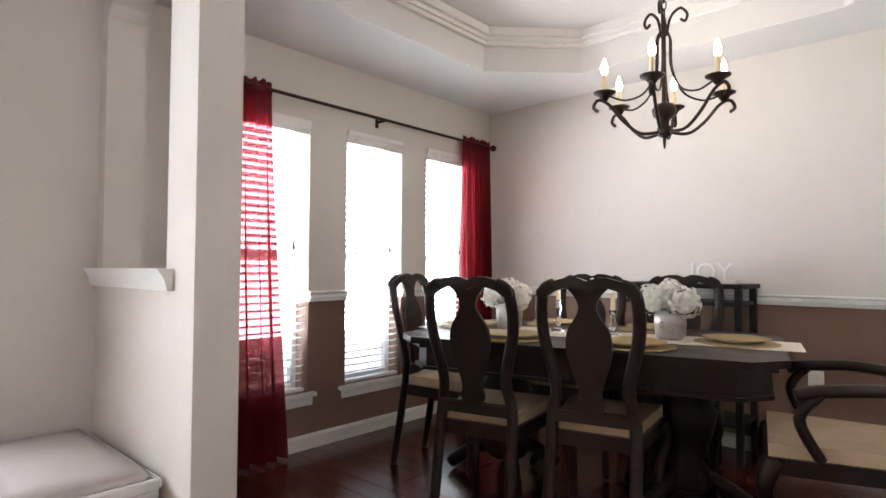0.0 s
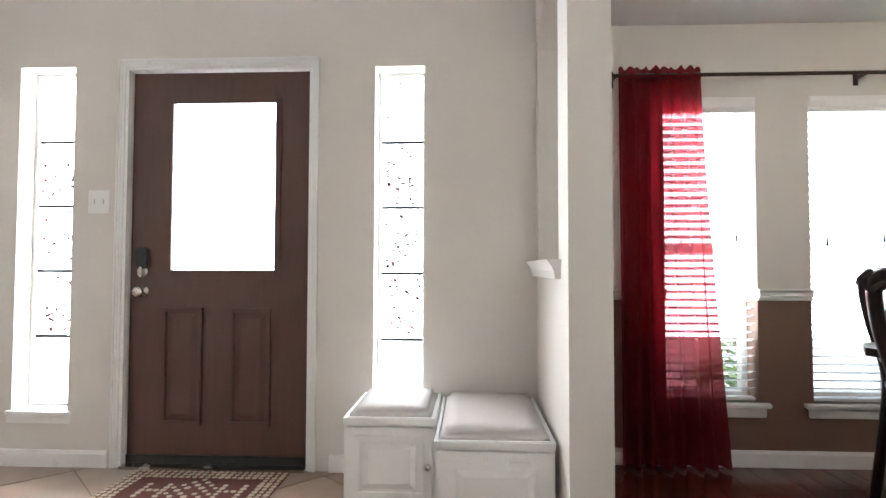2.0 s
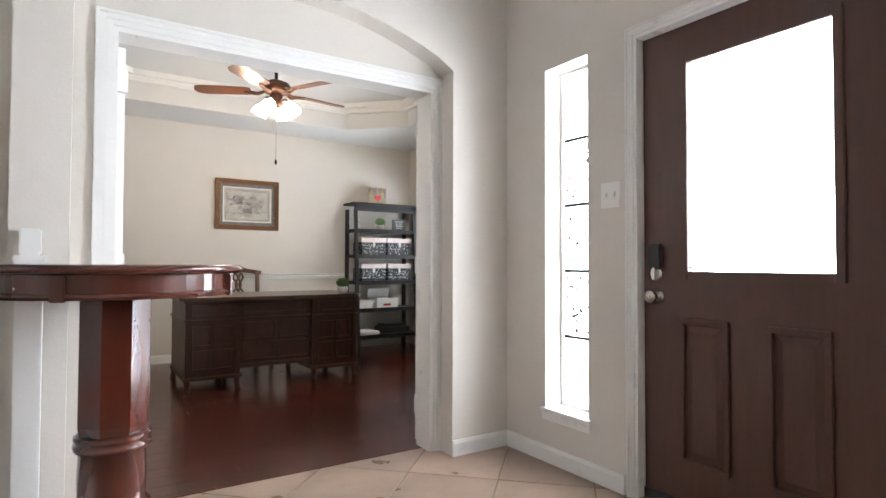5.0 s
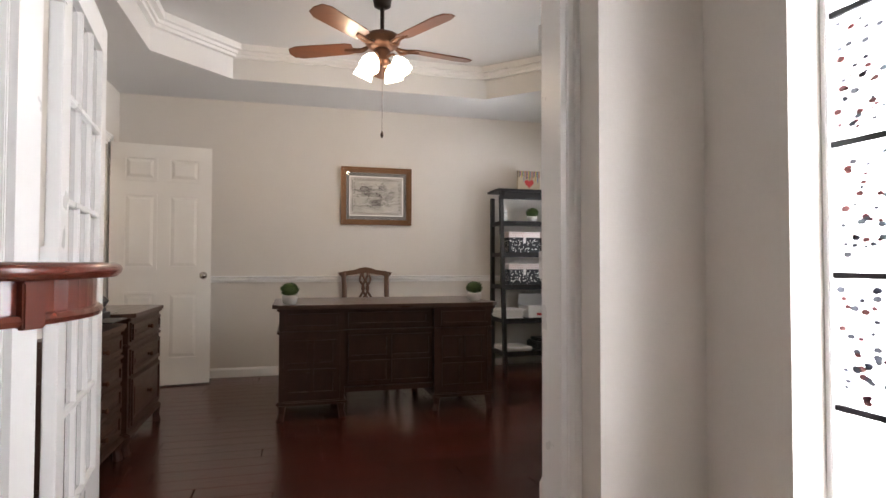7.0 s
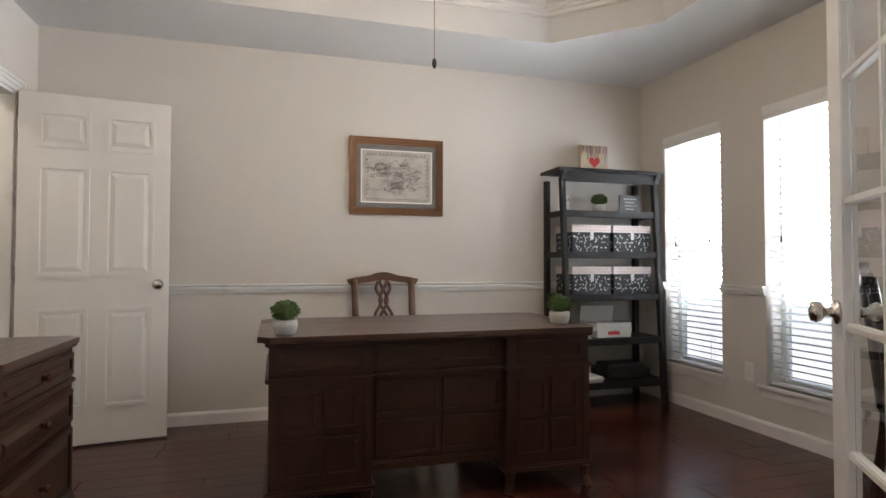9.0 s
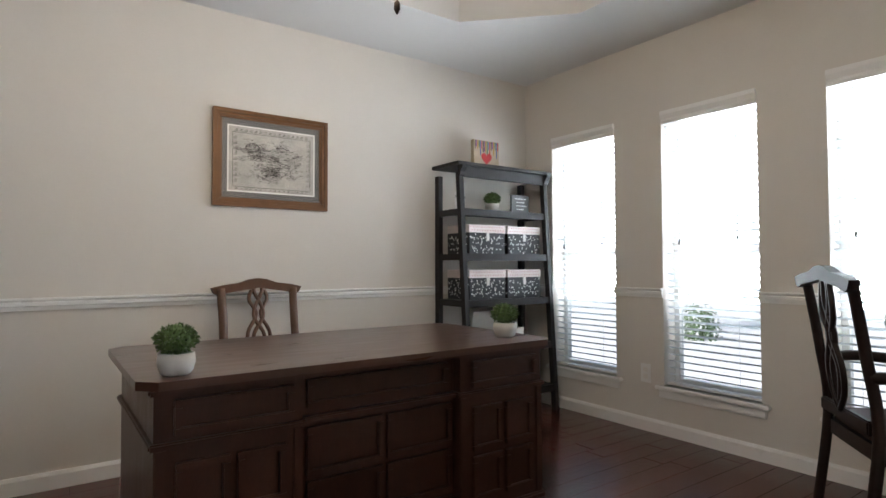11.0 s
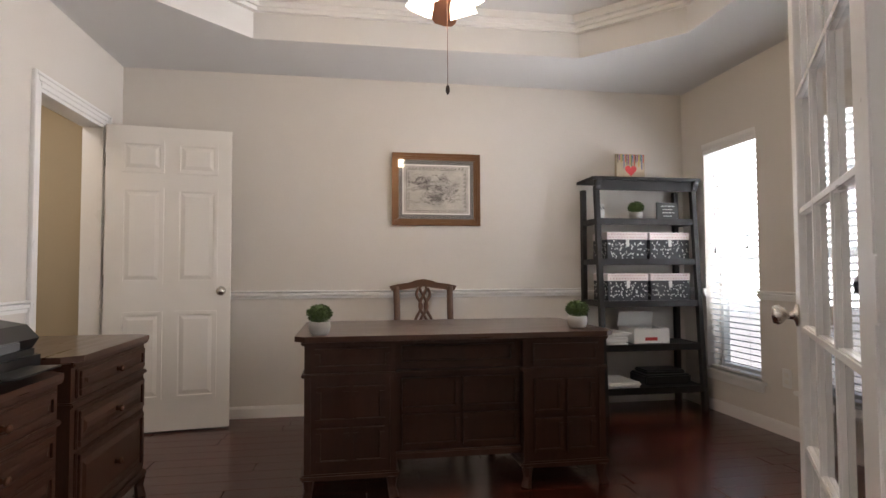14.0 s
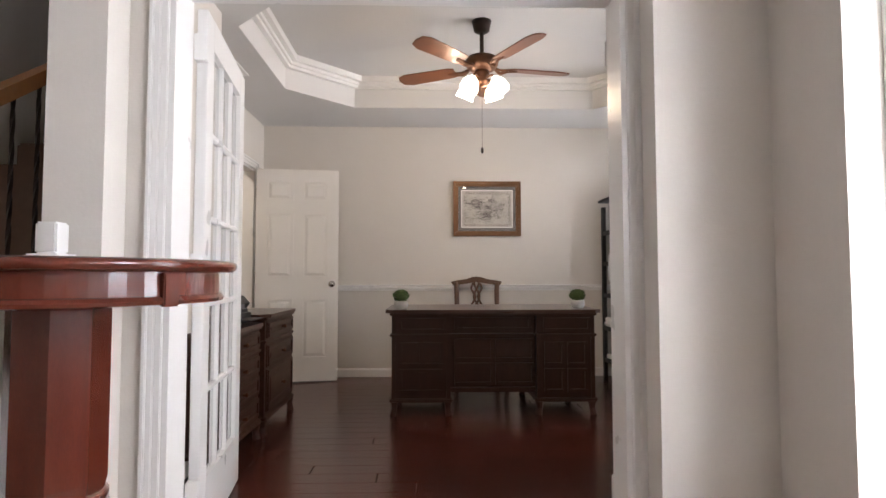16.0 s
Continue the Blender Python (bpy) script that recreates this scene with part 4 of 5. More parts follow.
        if arms:
            bm = bmesh.new()
            tube(bm, smooth_path([(s * (w - 0.03), -0.02, 0.68), (s * (w + 0.03), 0.12, 0.69), (s * (w + 0.045), 0.28, 0.675), (s * (w + 0.055), 0.34, 0.66)]), 0.022, 8)
            tube(bm, smooth_path([(s * (w + 0.045), 0.27, 0.67), (s * (w + 0.04), 0.33, 0.58), (s * (w + 0.02), 0.27, 0.45)]), 0.018, 8)
            part("armrest", bm, wood, ch, smooth=True)
    return ch

carved_chair("desk_chair", "carved walnut chair with a pierced back behind the desk", "chair", (-1.345, -5.22, 0), 0, CHAIRW, SEAT, False, True, H=0.995, w=0.232)
carved_chair("armchair", "dark wooden armchair with a pierced back near the windows", "chair", (-2.83, -2.94, 0), 40, ESPR, mat("dark_brown_seat", (0.06, 0.03, 0.025), 0.6), True, True, H=1.06)

# leaning bookshelf
sh = thing("bookshelf", "black wooden ladder bookshelf holding boxes and papers", "bookshelf", (-3.46, -5.39, 0))
SW = 0.83
LEV = [0.19, 0.505, 0.83, 1.145, 1.452]
for s in (0, 1):
    for k in (0, 1):
        bm = bmesh.new()
        x = 0.0 if s == 0 else SW - 0.035
        if k:
            prism(bm, [(0.40, 0), (0.355, 0), (0.245, 1.70), (0.285, 1.70)], "x", x, x + 0.035)
        else:
            prism(bm, [(0.0, 0), (0.045, 0), (0.045, 1.70), (0.0, 1.70)], "x", x, x + 0.035)
        part("post", bm, BLACKW, sh, bevel=0.003)
for z in LEV:
    dp = 0.375 - 0.115 * z / 1.7
    s = boxes("shelf", [(0.035, SW - 0.035, 0.005, dp, z - 0.022, z)], BLACKW, sh, bevel=0.002)
    boxes("shelf_lip", [(0.03, SW - 0.03, dp, dp + 0.018, z - 0.045, z + 0.004)], BLACKW, s, bevel=0.002)
    for x in (0.004, SW - 0.031):
        boxes("side_rail", [(x, x + 0.027, 0.045, dp - 0.02, z - 0.04, z + 0.002)], BLACKW, s)
boxes("top_board", [(-0.03, SW + 0.03, -0.0, 0.315, 1.745, 1.77)], BLACKW, sh, bevel=0.004)
boxes("top_frieze", [(0.0, SW, 0.27, 0.288, 1.67, 1.745)], BLACKW, sh)
for s in (0, 1):
    bm = bmesh.new()
    x = -0.004 if s == 0 else SW - 0.035
    prism(bm, [(0.288, 1.745), (0.33, 1.745), (0.325, 1.725), (0.305, 1.70), (0.30, 1.68), (0.288, 1.67)], "x", x, x + 0.039)
    part("corbel", bm, BLACKW, sh, bevel=0.003)

def storage_box(x, z, seed):
    b = thing("storage_box", "black box with white ring print and a pale pink dotted lid", "box", (x, -5.385, z + 0.001), 0, "printed storage boxes on the bookshelf")
    w, d, h = 0.325, 0.255, 0.205
    body = boxes("body", [(0, w, 0, d, 0, h - 0.055)], NAVY, b, bevel=0.002)
    lid = boxes("lid", [(-0.004, w + 0.004, -0.0, d + 0.004, h - 0.055, h)], PINKLID, b, bevel=0.002)
    rng = random.Random(seed)
    bm = bmesh.new()
    pts = []
    for i in range(8):
        for j in range(4):
            pts.append((0.022 + i * 0.041 + rng.uniform(-0.008, 0.008) + (j % 2) * 0.015, 0.02 + j * 0.037 + rng.uniform(-0.005, 0.005)))
    for u, v in pts:
        for k in range(3):
            a = rng.uniform(0, 6.28)
            e = (u + 0.021 * math.cos(a), v + 0.021 * math.sin(a))
            if 0.008 < e[0] < w - 0.008 and 0.008 < e[1] < h - 0.065:
                r = rng.uniform(0.005, 0.009)
                prism(bm, [(e[0] + r * math.cos(a + q * 2.094), e[1] + r * math.sin(a + q * 2.094)) for q in range(3)], "y", d, d + 0.001)
                if e[0] < d - 0.01:
                    prism(bm, [(e[0] + r * math.cos(a + q * 2.094), e[1] + r * math.sin(a + q * 2.094)) for q in range(3)], "x", w, w + 0.001)
    tagged(part("white_print", bm, PAPER, body), kind="stuff")
    bm = bmesh.new()
    for i in range(13):
        for j in range(2):
            cx, cz = 0.02 + i * 0.0237 + 0.01 * j, h - 0.038 + 0.022 * j
            prism(bm, [(cx + 0.005 * math.cos(q * 1.257), cz + 0.005 * math.sin(q * 1.257)) for q in range(5)], "y", d + 0.004, d + 0.0048)
    tagged(part("pink_dots", bm, mat("dusty_pink_dot", (0.5, 0.25, 0.25), 0.7) if "dusty_pink_dot" not in bpy.data.materials else bpy.data.materials["dusty_pink_dot"], lid), kind="stuff")
    boxes("label_holder", [(w * 0.5 - 0.012, w * 0.5 + 0.012, d + 0.001, d + 0.006, h - 0.11, h - 0.056)], PAPER, body)

for i, (x, z) in enumerate(((-3.41, LEV[3]), (-3.06, LEV[3]), (-3.41, LEV[2]), (-3.06, LEV[2]))):
    storage_box(x, z, 10 + i)
topiary((-3.02, -5.22, LEV[4] + 0.001), "small green ball plant in a grey pot on the bookshelf", 0.055)

def sign(name, label, place, turn, w, h, board, lines, ink, sizes):
    s = thing(name, label, "sign", place, turn)
    boxes("board", [(-w / 2, w / 2, -0.012, 0, 0, h)], board, s, bevel=0.002)
    for (txt, z), size in zip(lines, sizes):
        cu = bpy.data.curves.new("lettering", 'FONT')
        cu.body, cu.size, cu.align_x, cu.extrude = txt, size, 'CENTER', 0.0006
        tmp = bpy.data.objects.new("lettering", cu)
        scene.collection.objects.link(tmp)
        me = bpy.data.meshes.new_from_object(tmp.evaluated_get(bpy.context.evaluated_depsgraph_get()))
        bpy.data.objects.remove(tmp)
        me.materials.clear()
        me.materials.append(ink)
        o = new("lettering", me)
        o.parent = s
        o.matrix_basis = pose(0, 0.0008, z, 90, 0, 180)
    return s

sign("desk_sign", "small white sign reading relax on the bookshelf", (-2.69, -5.17, LEV[4] + 0.001), 0, 0.085, 0.12, PAPER, (("RELAX", 0.075),), BLACKP, (0.03,))
bar = thing("quote_sign", "black sign with handwritten white lines on the bookshelf", "sign", (-3.27, -5.19, LEV[4] + 0.001))
boxes("board", [(-0.09, 0.09, -0.014, 0, 0, 0.14)], BLACKP, bar, bevel=0.002)
for k, (a, b) in enumerate(((-0.06, 0.06), (-0.04, 0.045), (-0.06, 0.05), (-0.035, 0.04))):
    boxes("writing", [(a + q * (b - a) / 4, a + q * (b - a) / 4 + (b - a) / 5, 0.0, 0.0008, 0.108 - k * 0.026, 0.114 - k * 0.026) for q in range(4)], PAPER, bar)

art = thing("heart_canvas", "small canvas with a red heart and dripping crayon colours", "painting", (-3.01, -5.27, 1.771))
boxes("canvas", [(-0.12, 0.12, -0.035, 0, 0, 0.215)], CANVAS, art, bevel=0.002)
hp = []
for k in range(28):
    t = k / 28 * 2 * math.pi
    hp.append((0.0031 * 16 * math.sin(t) ** 3 - 0.0, 0.085 + 0.0031 * (13 * math.cos(t) - 5 * math.cos(2 * t) - 2 * math.cos(3 * t) - math.cos(4 * t))))
bm = bmesh.new()
prism(bm, hp, "y", 0, 0.001)
part("heart", bm, HEART, art, "red painted heart")
rng = random.Random(8)
cols = [mat("crayon_paint", c, 0.5) for c in ((0.5, 0.05, 0.04), (0.05, 0.12, 0.35), (0.04, 0.2, 0.08), (0.5, 0.3, 0.03), (0.2, 0.05, 0.25), (0.03, 0.03, 0.03))]
for k in range(18):
    x = -0.11 + k * 0.0127
    boxes("crayon_drip", [(x, x + 0.006, 0, 0.0025, 0.165 - rng.uniform(0, 0.075), 0.21)], cols[k % 6], art)

def sheets(label, place, w, d, n, turn=0):
    s = thing("paper_stack", label, "papers", place, turn)
    rng = random.Random(n)
    for i in range(n):
        o = boxes("sheet", [(0, w, 0, d, i * 0.011, i * 0.011 + 0.010)], PAPER, s)
        o.matrix_basis = pose(rng.uniform(-0.01, 0.01), rng.uniform(-0.01, 0.01), 0, 0, 0, rng.uniform(-4, 4))

sheets("stack of white paper on the bookshelf", (-2.86, -5.34, LEV[1] + 0.001), 0.22, 0.28, 8)
sheets("loose grey papers on the bottom shelf", (-2.90, -5.33, LEV[0] + 0.001), 0.26, 0.3, 4, 6)
bx = thing("white_box", "open white cardboard box on the bookshelf", "box", (-3.22, -5.36, LEV[1] + 0.001))
boxes("body", [(0, 0.29, 0, 0.006, 0, 0.11), (0, 0.29, 0.244, 0.25, 0, 0.11), (0, 0.006, 0.006, 0.244, 0, 0.11), (0.284, 0.29, 0.006, 0.244, 0, 0.11), (0.006, 0.284, 0.006, 0.244, 0, 0.006)], PAPER, bx)
bm = bmesh.new()
box(bm, 0, 0.29, -0.003, 0.003, 0, 0.12)
bmesh.ops.transform(bm, verts=bm.verts, matrix=pose(0.02, 0.02, 0.111, -15, 0, 0))
part("flap", bm, PAPER, bx)
boxes("label", [(0.10, 0.2, 0.25, 0.2508, 0.02, 0.045)], HEART, bx)
eq = thing("equipment_case", "black equipment case on the bottom shelf", "case", (-3.39, -5.35, LEV[0] + 0.001))
boxes("body", [(0, 0.38, 0, 0.25, 0, 0.075)], BLACKP, eq, bevel=0.012)
boxes("lid", [(0.03, 0.35, 0.02, 0.22, 0.075, 0.105)], BLACKP, eq, bevel=0.01)

# framed map
fm = thing("framed_map", "old map in a grey mat and gilt wooden frame", "picture", (-1.465, OY + 0.002, 1.41))
fw, fh = 0.69, 0.56
bm = bmesh.new()
for a, b, t in ((0, 0.022, 0.028), (0.022, 0.04, 0.022), (0.04, 0.052, 0.016)):
    for r in ((a - fw / 2, fw / 2 - a, a, b), (a - fw / 2, fw / 2 - a, fh - b, fh - a), (a - fw / 2, b - fw / 2, b, fh - b), (fw / 2 - b, fw / 2 - a, b, fh - b)):
        box(bm, r[0], r[1], 0, t, r[2], r[3])
part("frame", bm, mat("gilt_brown_frame", (0.16, 0.075, 0.03), 0.4, metal=0.3, var=0.3, scale=20), fm, bevel=0.003)
boxes("mat_board", [(-fw / 2 + 0.052, fw / 2 - 0.052, 0.002, 0.008, 0.052, fh - 0.052)], PICMAT, fm)
mw, mh = 0.255, 0.185
boxes("mat_edge", [(-mw - 0.008, mw + 0.008, 0.008, 0.009, fh / 2 - mh - 0.008, fh / 2 + mh + 0.008)], PAPER, fm)
mp = boxes("map_sheet", [(-mw, mw, 0.009, 0.010, fh / 2 - mh, fh / 2 + mh)], MAPPAPER, fm, "faded engraved map")
rng = random.Random(4)
bm = bmesh.new()
for r in ((-mw + 0.02, mw - 0.02, fh / 2 - mh + 0.02, fh / 2 - mh + 0.023), (-mw + 0.02, mw - 0.02, fh / 2 + mh - 0.035, fh / 2 + mh - 0.032), (-mw + 0.02, -mw + 0.023, fh / 2 - mh + 0.02, fh / 2 + mh - 0.032), (mw - 0.023, mw - 0.02, fh / 2 - mh + 0.02, fh / 2 + mh - 0.032)):
    box(bm, r[0], r[1], 0.010, 0.0105, r[2], r[3])
x, z = -0.17, fh / 2 - 0.06
for _ in range(1500):
    x, z = x + rng.uniform(-0.02, 0.021), z + rng.uniform(-0.012, 0.012)
    x, z = (rng.uniform(-0.2, 0.2) if abs(x) > 0.21 else x), (fh / 2 + rng.uniform(-0.12, 0.1) if abs(z - fh / 2) > 0.135 else z)
    box(bm, x, x + rng.uniform(0.004, 0.018), 0.010, 0.0105, z, z + 0.0022)
for side in (-1, 1):
    for k in range(9):
        z = fh / 2 - 0.135 + k * 0.031
        for q in range(3):
            box(bm, side * (mw - 0.035) - 0.012, side * (mw - 0.035) + 0.012 - q * 0.006, 0.010, 0.0105, z + q * 0.007, z + q * 0.007 + 0.003)
for k in range(16):
    x = -0.215 + k * 0.028
    for q in range(2):
        box(bm, x, x + 0.018 - q * 0.006, 0.010, 0.0105, fh / 2 + mh - 0.026 + q * 0.008, fh / 2 + mh - 0.022 + q * 0.008)
        box(bm, x, x + 0.016 - q * 0.006, 0.010, 0.0105, fh / 2 - mh + 0.006 + q * 0.006, fh / 2 - mh + 0.009 + q * 0.006)
for k in range(24):
    a = k / 24 * 6.283
    box(bm, 0.12 + 0.038 * math.cos(a) - 0.005, 0.12 + 0.038 * math.cos(a) + 0.005, 0.010, 0.0106, fh / 2 + 0.07 + 0.024 * math.sin(a) - 0.003, fh / 2 + 0.07 + 0.024 * math.sin(a) + 0.003)
tagged(part("map_lines", bm, INK, mp), kind="stuff")
boxes("glazing", [(-fw / 2 + 0.045, fw / 2 - 0.045, 0.012, 0.014, 0.045, fh - 0.045)], GLASS, fm).visible_shadow = False

# credenza of two drawer chests
def chest(y0, y1, h, label, rows, front=0.15):
    c = thing("drawer_chest", label, "cabinet", (OL - 0.03, y0, 0), 90, "walnut drawer chests")
    w, d = y1 - y0, OL - 0.03 - front
    boxes("body", [(0.02, w - 0.02, 0.0, d - 0.02, 0.10, h - 0.04)], DARKW, c)
    bm = bmesh.new()
    k = 0.045
    prism(bm, [(0, 0), (w, 0), (w, d - k), (w - k, d + 0.012), (k, d + 0.012), (0, d - k)], "z", h - 0.022, h)
    part("top", bm, DESKTOP, c, bevel=0.005)
    boxes("cornice", [(0.01, w - 0.01, 0, d - 0.004, h - 0.04, h - 0.022)], DARKW, c, bevel=0.004)
    boxes("waist_moulding", [(0.008, w - 0.008, 0, d - 0.008, h - 0.185, h - 0.165)], DARKW, c, bevel=0.005)
    boxes("base_moulding", [(0.006, w - 0.006, 0, d - 0.002, 0.09, 0.12)], DARKW, c, bevel=0.007)
    for z0, z1 in rows:
        dr = boxes("drawer", [(0.05, w - 0.05, d - 0.02, d - 0.010, z0, z1)], DARKW, c, bevel=0.003)
        bm = bmesh.new()
        panel(bm, d - 0.010, 0.06, w - 0.06, z0 + 0.008, z1 - 0.008, 1)
        part("drawer_panel", bm, DARKW, dr, bevel=0.002)
        for u in (0.5,):
            bm = bmesh.new()
            lathe(bm, [(0.012, 0), (0.006, 0.008), (0.013, 0.016), (0.014, 0.022), (0.005, 0.027)], steps=12)
            bmesh.ops.transform(bm, verts=bm.verts, matrix=pose(w * u, d, (z0 + z1) / 2, -90, 0, 0))
            part("knob", bm, BRONZE, dr, smooth=True)
    for fx in (0.03, w - 0.03):
        for fy in (0.03, d - 0.03):
            bm = bmesh.new()
            tube(bm, [(fx, fy, 0.095), (fx, fy, 0.05), (fx, fy + 0.008, 0.0)], 0.03, 8, taper=[1, 0.7, 0.85])
            part("foot", bm, DARKW, c)
    c.matrix_basis = pose(OL - 0.03, y0, 0, 0, 0, 90)
    return c

chest(-4.06, -3.30, 0.76, "dark walnut drawer chest with a clipped-corner top", ((0.605, 0.71), (0.42, 0.565), (0.14, 0.41)))
chest(-3.29, -2.55, 0.715, "lower dark walnut drawer chest carrying a printer", ((0.56, 0.665), (0.41, 0.52), (0.275, 0.40), (0.14, 0.265)), 0.17)
pr = thing("printer", "black desktop printer with a rounded lid and paper tray", "printer", (0.44, -3.06, 0.716), 90)
bm = bmesh.new()
box(bm, -0.22, 0.22, -0.2, 0.2, 0, 0.085)
part("base", bm, BLACKP, pr, bevel=0.02)
bm = bmesh.new()
prism(bm, [(-0.2, 0.087), (0.17, 0.087), (0.19, 0.12), (0.15, 0.165), (0.05, 0.185), (-0.15, 0.185), (-0.2, 0.16)], "x", -0.21, 0.21)
part("lid", bm, BLACKP, pr, bevel=0.012)
boxes("control_panel", [(-0.08, 0.08, 0.17, 0.2, 0.09, 0.12)], mat("grey_panel", (0.1, 0.1, 0.11), 0.3), pr, bevel=0.004)
bm = bmesh.new()
box(bm, -0.13, 0.13, 0.2, 0.3, 0.03, 0.036)
part("paper_tray", bm, BLACKP, pr, bevel=0.002)

# ceiling fan
FANX, FANY, FANZ = -1.24, -3.60, OC + 0.27
fan = thing("ceiling_fan", "bronze ceiling fan with five wooden blades and four lit glass shades", "fan", (FANX, FANY, FANZ))
bm = bmesh.new()
lathe(bm, [(0.03, -0.085), (0.055, -0.07), (0.062, -0.03), (0.07, 0.0)], steps=28)
part("canopy", bm, IRON, fan, smooth=True)
bm = bmesh.new()
lathe(bm, [(0.014, -0.28), (0.014, -0.08)], steps=14)
part("downrod", bm, IRON, fan)
FD = -0.11
bm = bmesh.new()
lathe(bm, [(q, z + FD) for q, z in ((0.05, -0.25), (0.09, -0.235), (0.115, -0.205), (0.12, -0.18), (0.105, -0.155), (0.06, -0.135), (0.02, -0.13))], steps=32)
part("motor_housing", bm, BRONZE, fan, smooth=True)
bm = bmesh.new()
lathe(bm, [(q, z + FD) for q, z in ((0.02, -0.36), (0.045, -0.345), (0.05, -0.315), (0.035, -0.29), (0.055, -0.27), (0.05, -0.25))], steps=24)
part("light_hub", bm, BRONZE, fan, smooth=True)
for k in range(5):
    a = 262 + 72 * k
    bm = bmesh.new()
    prism(bm, [(0.2, -0.05), (0.24, -0.062), (0.58, -0.072), (0.64, -0.05), (0.655, 0), (0.64, 0.05), (0.58, 0.072), (0.24, 0.062), (0.2, 0.05)], "z", -0.004, 0.004)
    bmesh.ops.transform(bm, verts=bm.verts, matrix=pose(0, 0, -0.225 + FD, 0, 0, a) @ pose(0, 0, 0, 11, 0, 0))
    part("blade", bm, BLADE, fan, bevel=0.0015)
    bm = bmesh.new()
    tube(bm, smooth_path([(0.09, 0, -0.22), (0.14, 0.02, -0.245), (0.19, 0.0, -0.235), (0.26, 0, -0.228)]), 0.012, 8, flat=0.6)
    tube(bm, smooth_path([(0.09, 0, -0.22), (0.14, -0.025, -0.24), (0.2, -0.03, -0.235), (0.25, -0.02, -0.228)]), 0.009, 8)
    bmesh.ops.transform(bm, verts=bm.verts, matrix=pose(0, 0, FD, 0, 0, a))
    part("blade_iron", bm, BRONZE, fan, smooth=True)
for k in range(4):
    a = math.radians(45 + 90 * k + 4)
    ca, sa = math.cos(a), math.sin(a)
    bm = bmesh.new()
    tube(bm, smooth_path([(0.03 * ca, 0.03 * sa, -0.31 + FD), (0.08 * ca, 0.08 * sa, -0.29 + FD), (0.105 * ca, 0.105 * sa, -0.315 + FD)]), 0.008, 8)
    part("lamp_arm", bm, BRONZE, fan, smooth=True)
    bm = bmesh.new()
    lathe(bm, [(0.016, 0.0), (0.024, -0.012), (0.045, -0.035), (0.058, -0.065), (0.06, -0.085), (0.066, -0.11), (0.063, -0.11), (0.05, -0.06), (0.02, -0.015)], steps=24)
    bmesh.ops.transform(bm, verts=bm.verts, matrix=pose(0.105 * ca, 0.105 * sa, -0.315 + FD, 0, 0, math.degrees(a)) @ pose(0, 0, 0, 0, -28, 0))
    part("lamp_shade", bm, FROSTED, fan, "lit frosted glass shade", smooth=True)
    bulb_lamp("fan_bulb", (FANX + 0.155 * ca, FANY + 0.155 * sa, FANZ - 0.58), 4.2, (1, 0.78, 0.52))
bm = bmesh.new()
tube(bm, [(0.0, 0.01, -0.45), (0.0, 0.01, -0.90)], 0.0015, 5)
part("pull_chain", bm, BRONZE, fan)
bm = bmesh.new()
lathe(bm, [(0.003, -0.945), (0.010, -0.93), (0.009, -0.91), (0.003, -0.90)], 0, 0.01, 10)
part("chain_pull", bm, IRON, fan, smooth=True)

# air vent in the office ceiling
vent = thing("ceiling_vent", "small white louvred air vent in the office ceiling", "vent", (0.585, -3.80, OC - 0.001), 90)
boxes("frame", [(-0.15, 0.15, -0.09, -0.065, -0.012, 0), (-0.15, 0.15, 0.065, 0.09, -0.012, 0), (-0.15, -0.125, -0.065, 0.065, -0.012, 0), (0.125, 0.15, -0.065, 0.065, -0.012, 0)], WHITE, vent, bevel=0.002)
boxes("backing", [(-0.125, 0.125, -0.065, 0.065, -0.003, 0)], BLACKP, vent)
for k in range(6):
    bm = bmesh.new()
    box(bm, -0.125, 0.125, -0.011, 0.011, -0.001, 0.001)
    bmesh.ops.transform(bm, verts=bm.verts, matrix=pose(0, -0.054 + k * 0.0216, -0.008, 35, 0, 0))
    part("slat", bm, WHITE, vent)

# ---- dining room things ----
TBX, TBY, TBT = -0.62, 3.24, 13
def on_table(u, v):
    """A place on the table, u along it and v across it."""
    c, q = math.cos(math.radians(TBT)), math.sin(math.radians(TBT))
    return TBX + c * u - q * v, TBY + q * u + c * v
table = thing("dining_table", "dark espresso dining table with clipped corners on two carved pedestals", "table", (TBX, TBY, 0), TBT)
def oct_top(w, d, k):
    return [(-w + k, -d), (w - k, -d), (w, -d + k), (w, d - k), (w - k, d), (-w + k, d), (-w, d - k), (-w, -d + k)]
bm = bmesh.new()
prism(bm, oct_top(0.80, 0.51, 0.12), "z", 0.722, 0.75)
part("tabletop", bm, ESPR, table, bevel=0.008)
bm = bmesh.new()
prism(bm, oct_top(0.765, 0.475, 0.11), "z", 0.70, 0.722)
part("top_moulding", bm, ESPR, table, bevel=0.006)
bm = bmesh.new()
prism(bm, oct_top(0.735, 0.445, 0.10), "z", 0.615, 0.70)
part("apron", bm, ESPR, table, bevel=0.004)
bm = bmesh.new()
prism(bm, oct_top(0.75, 0.46, 0.105), "z", 0.60, 0.615)
part("apron_bead", bm, ESPR, table, bevel=0.004)
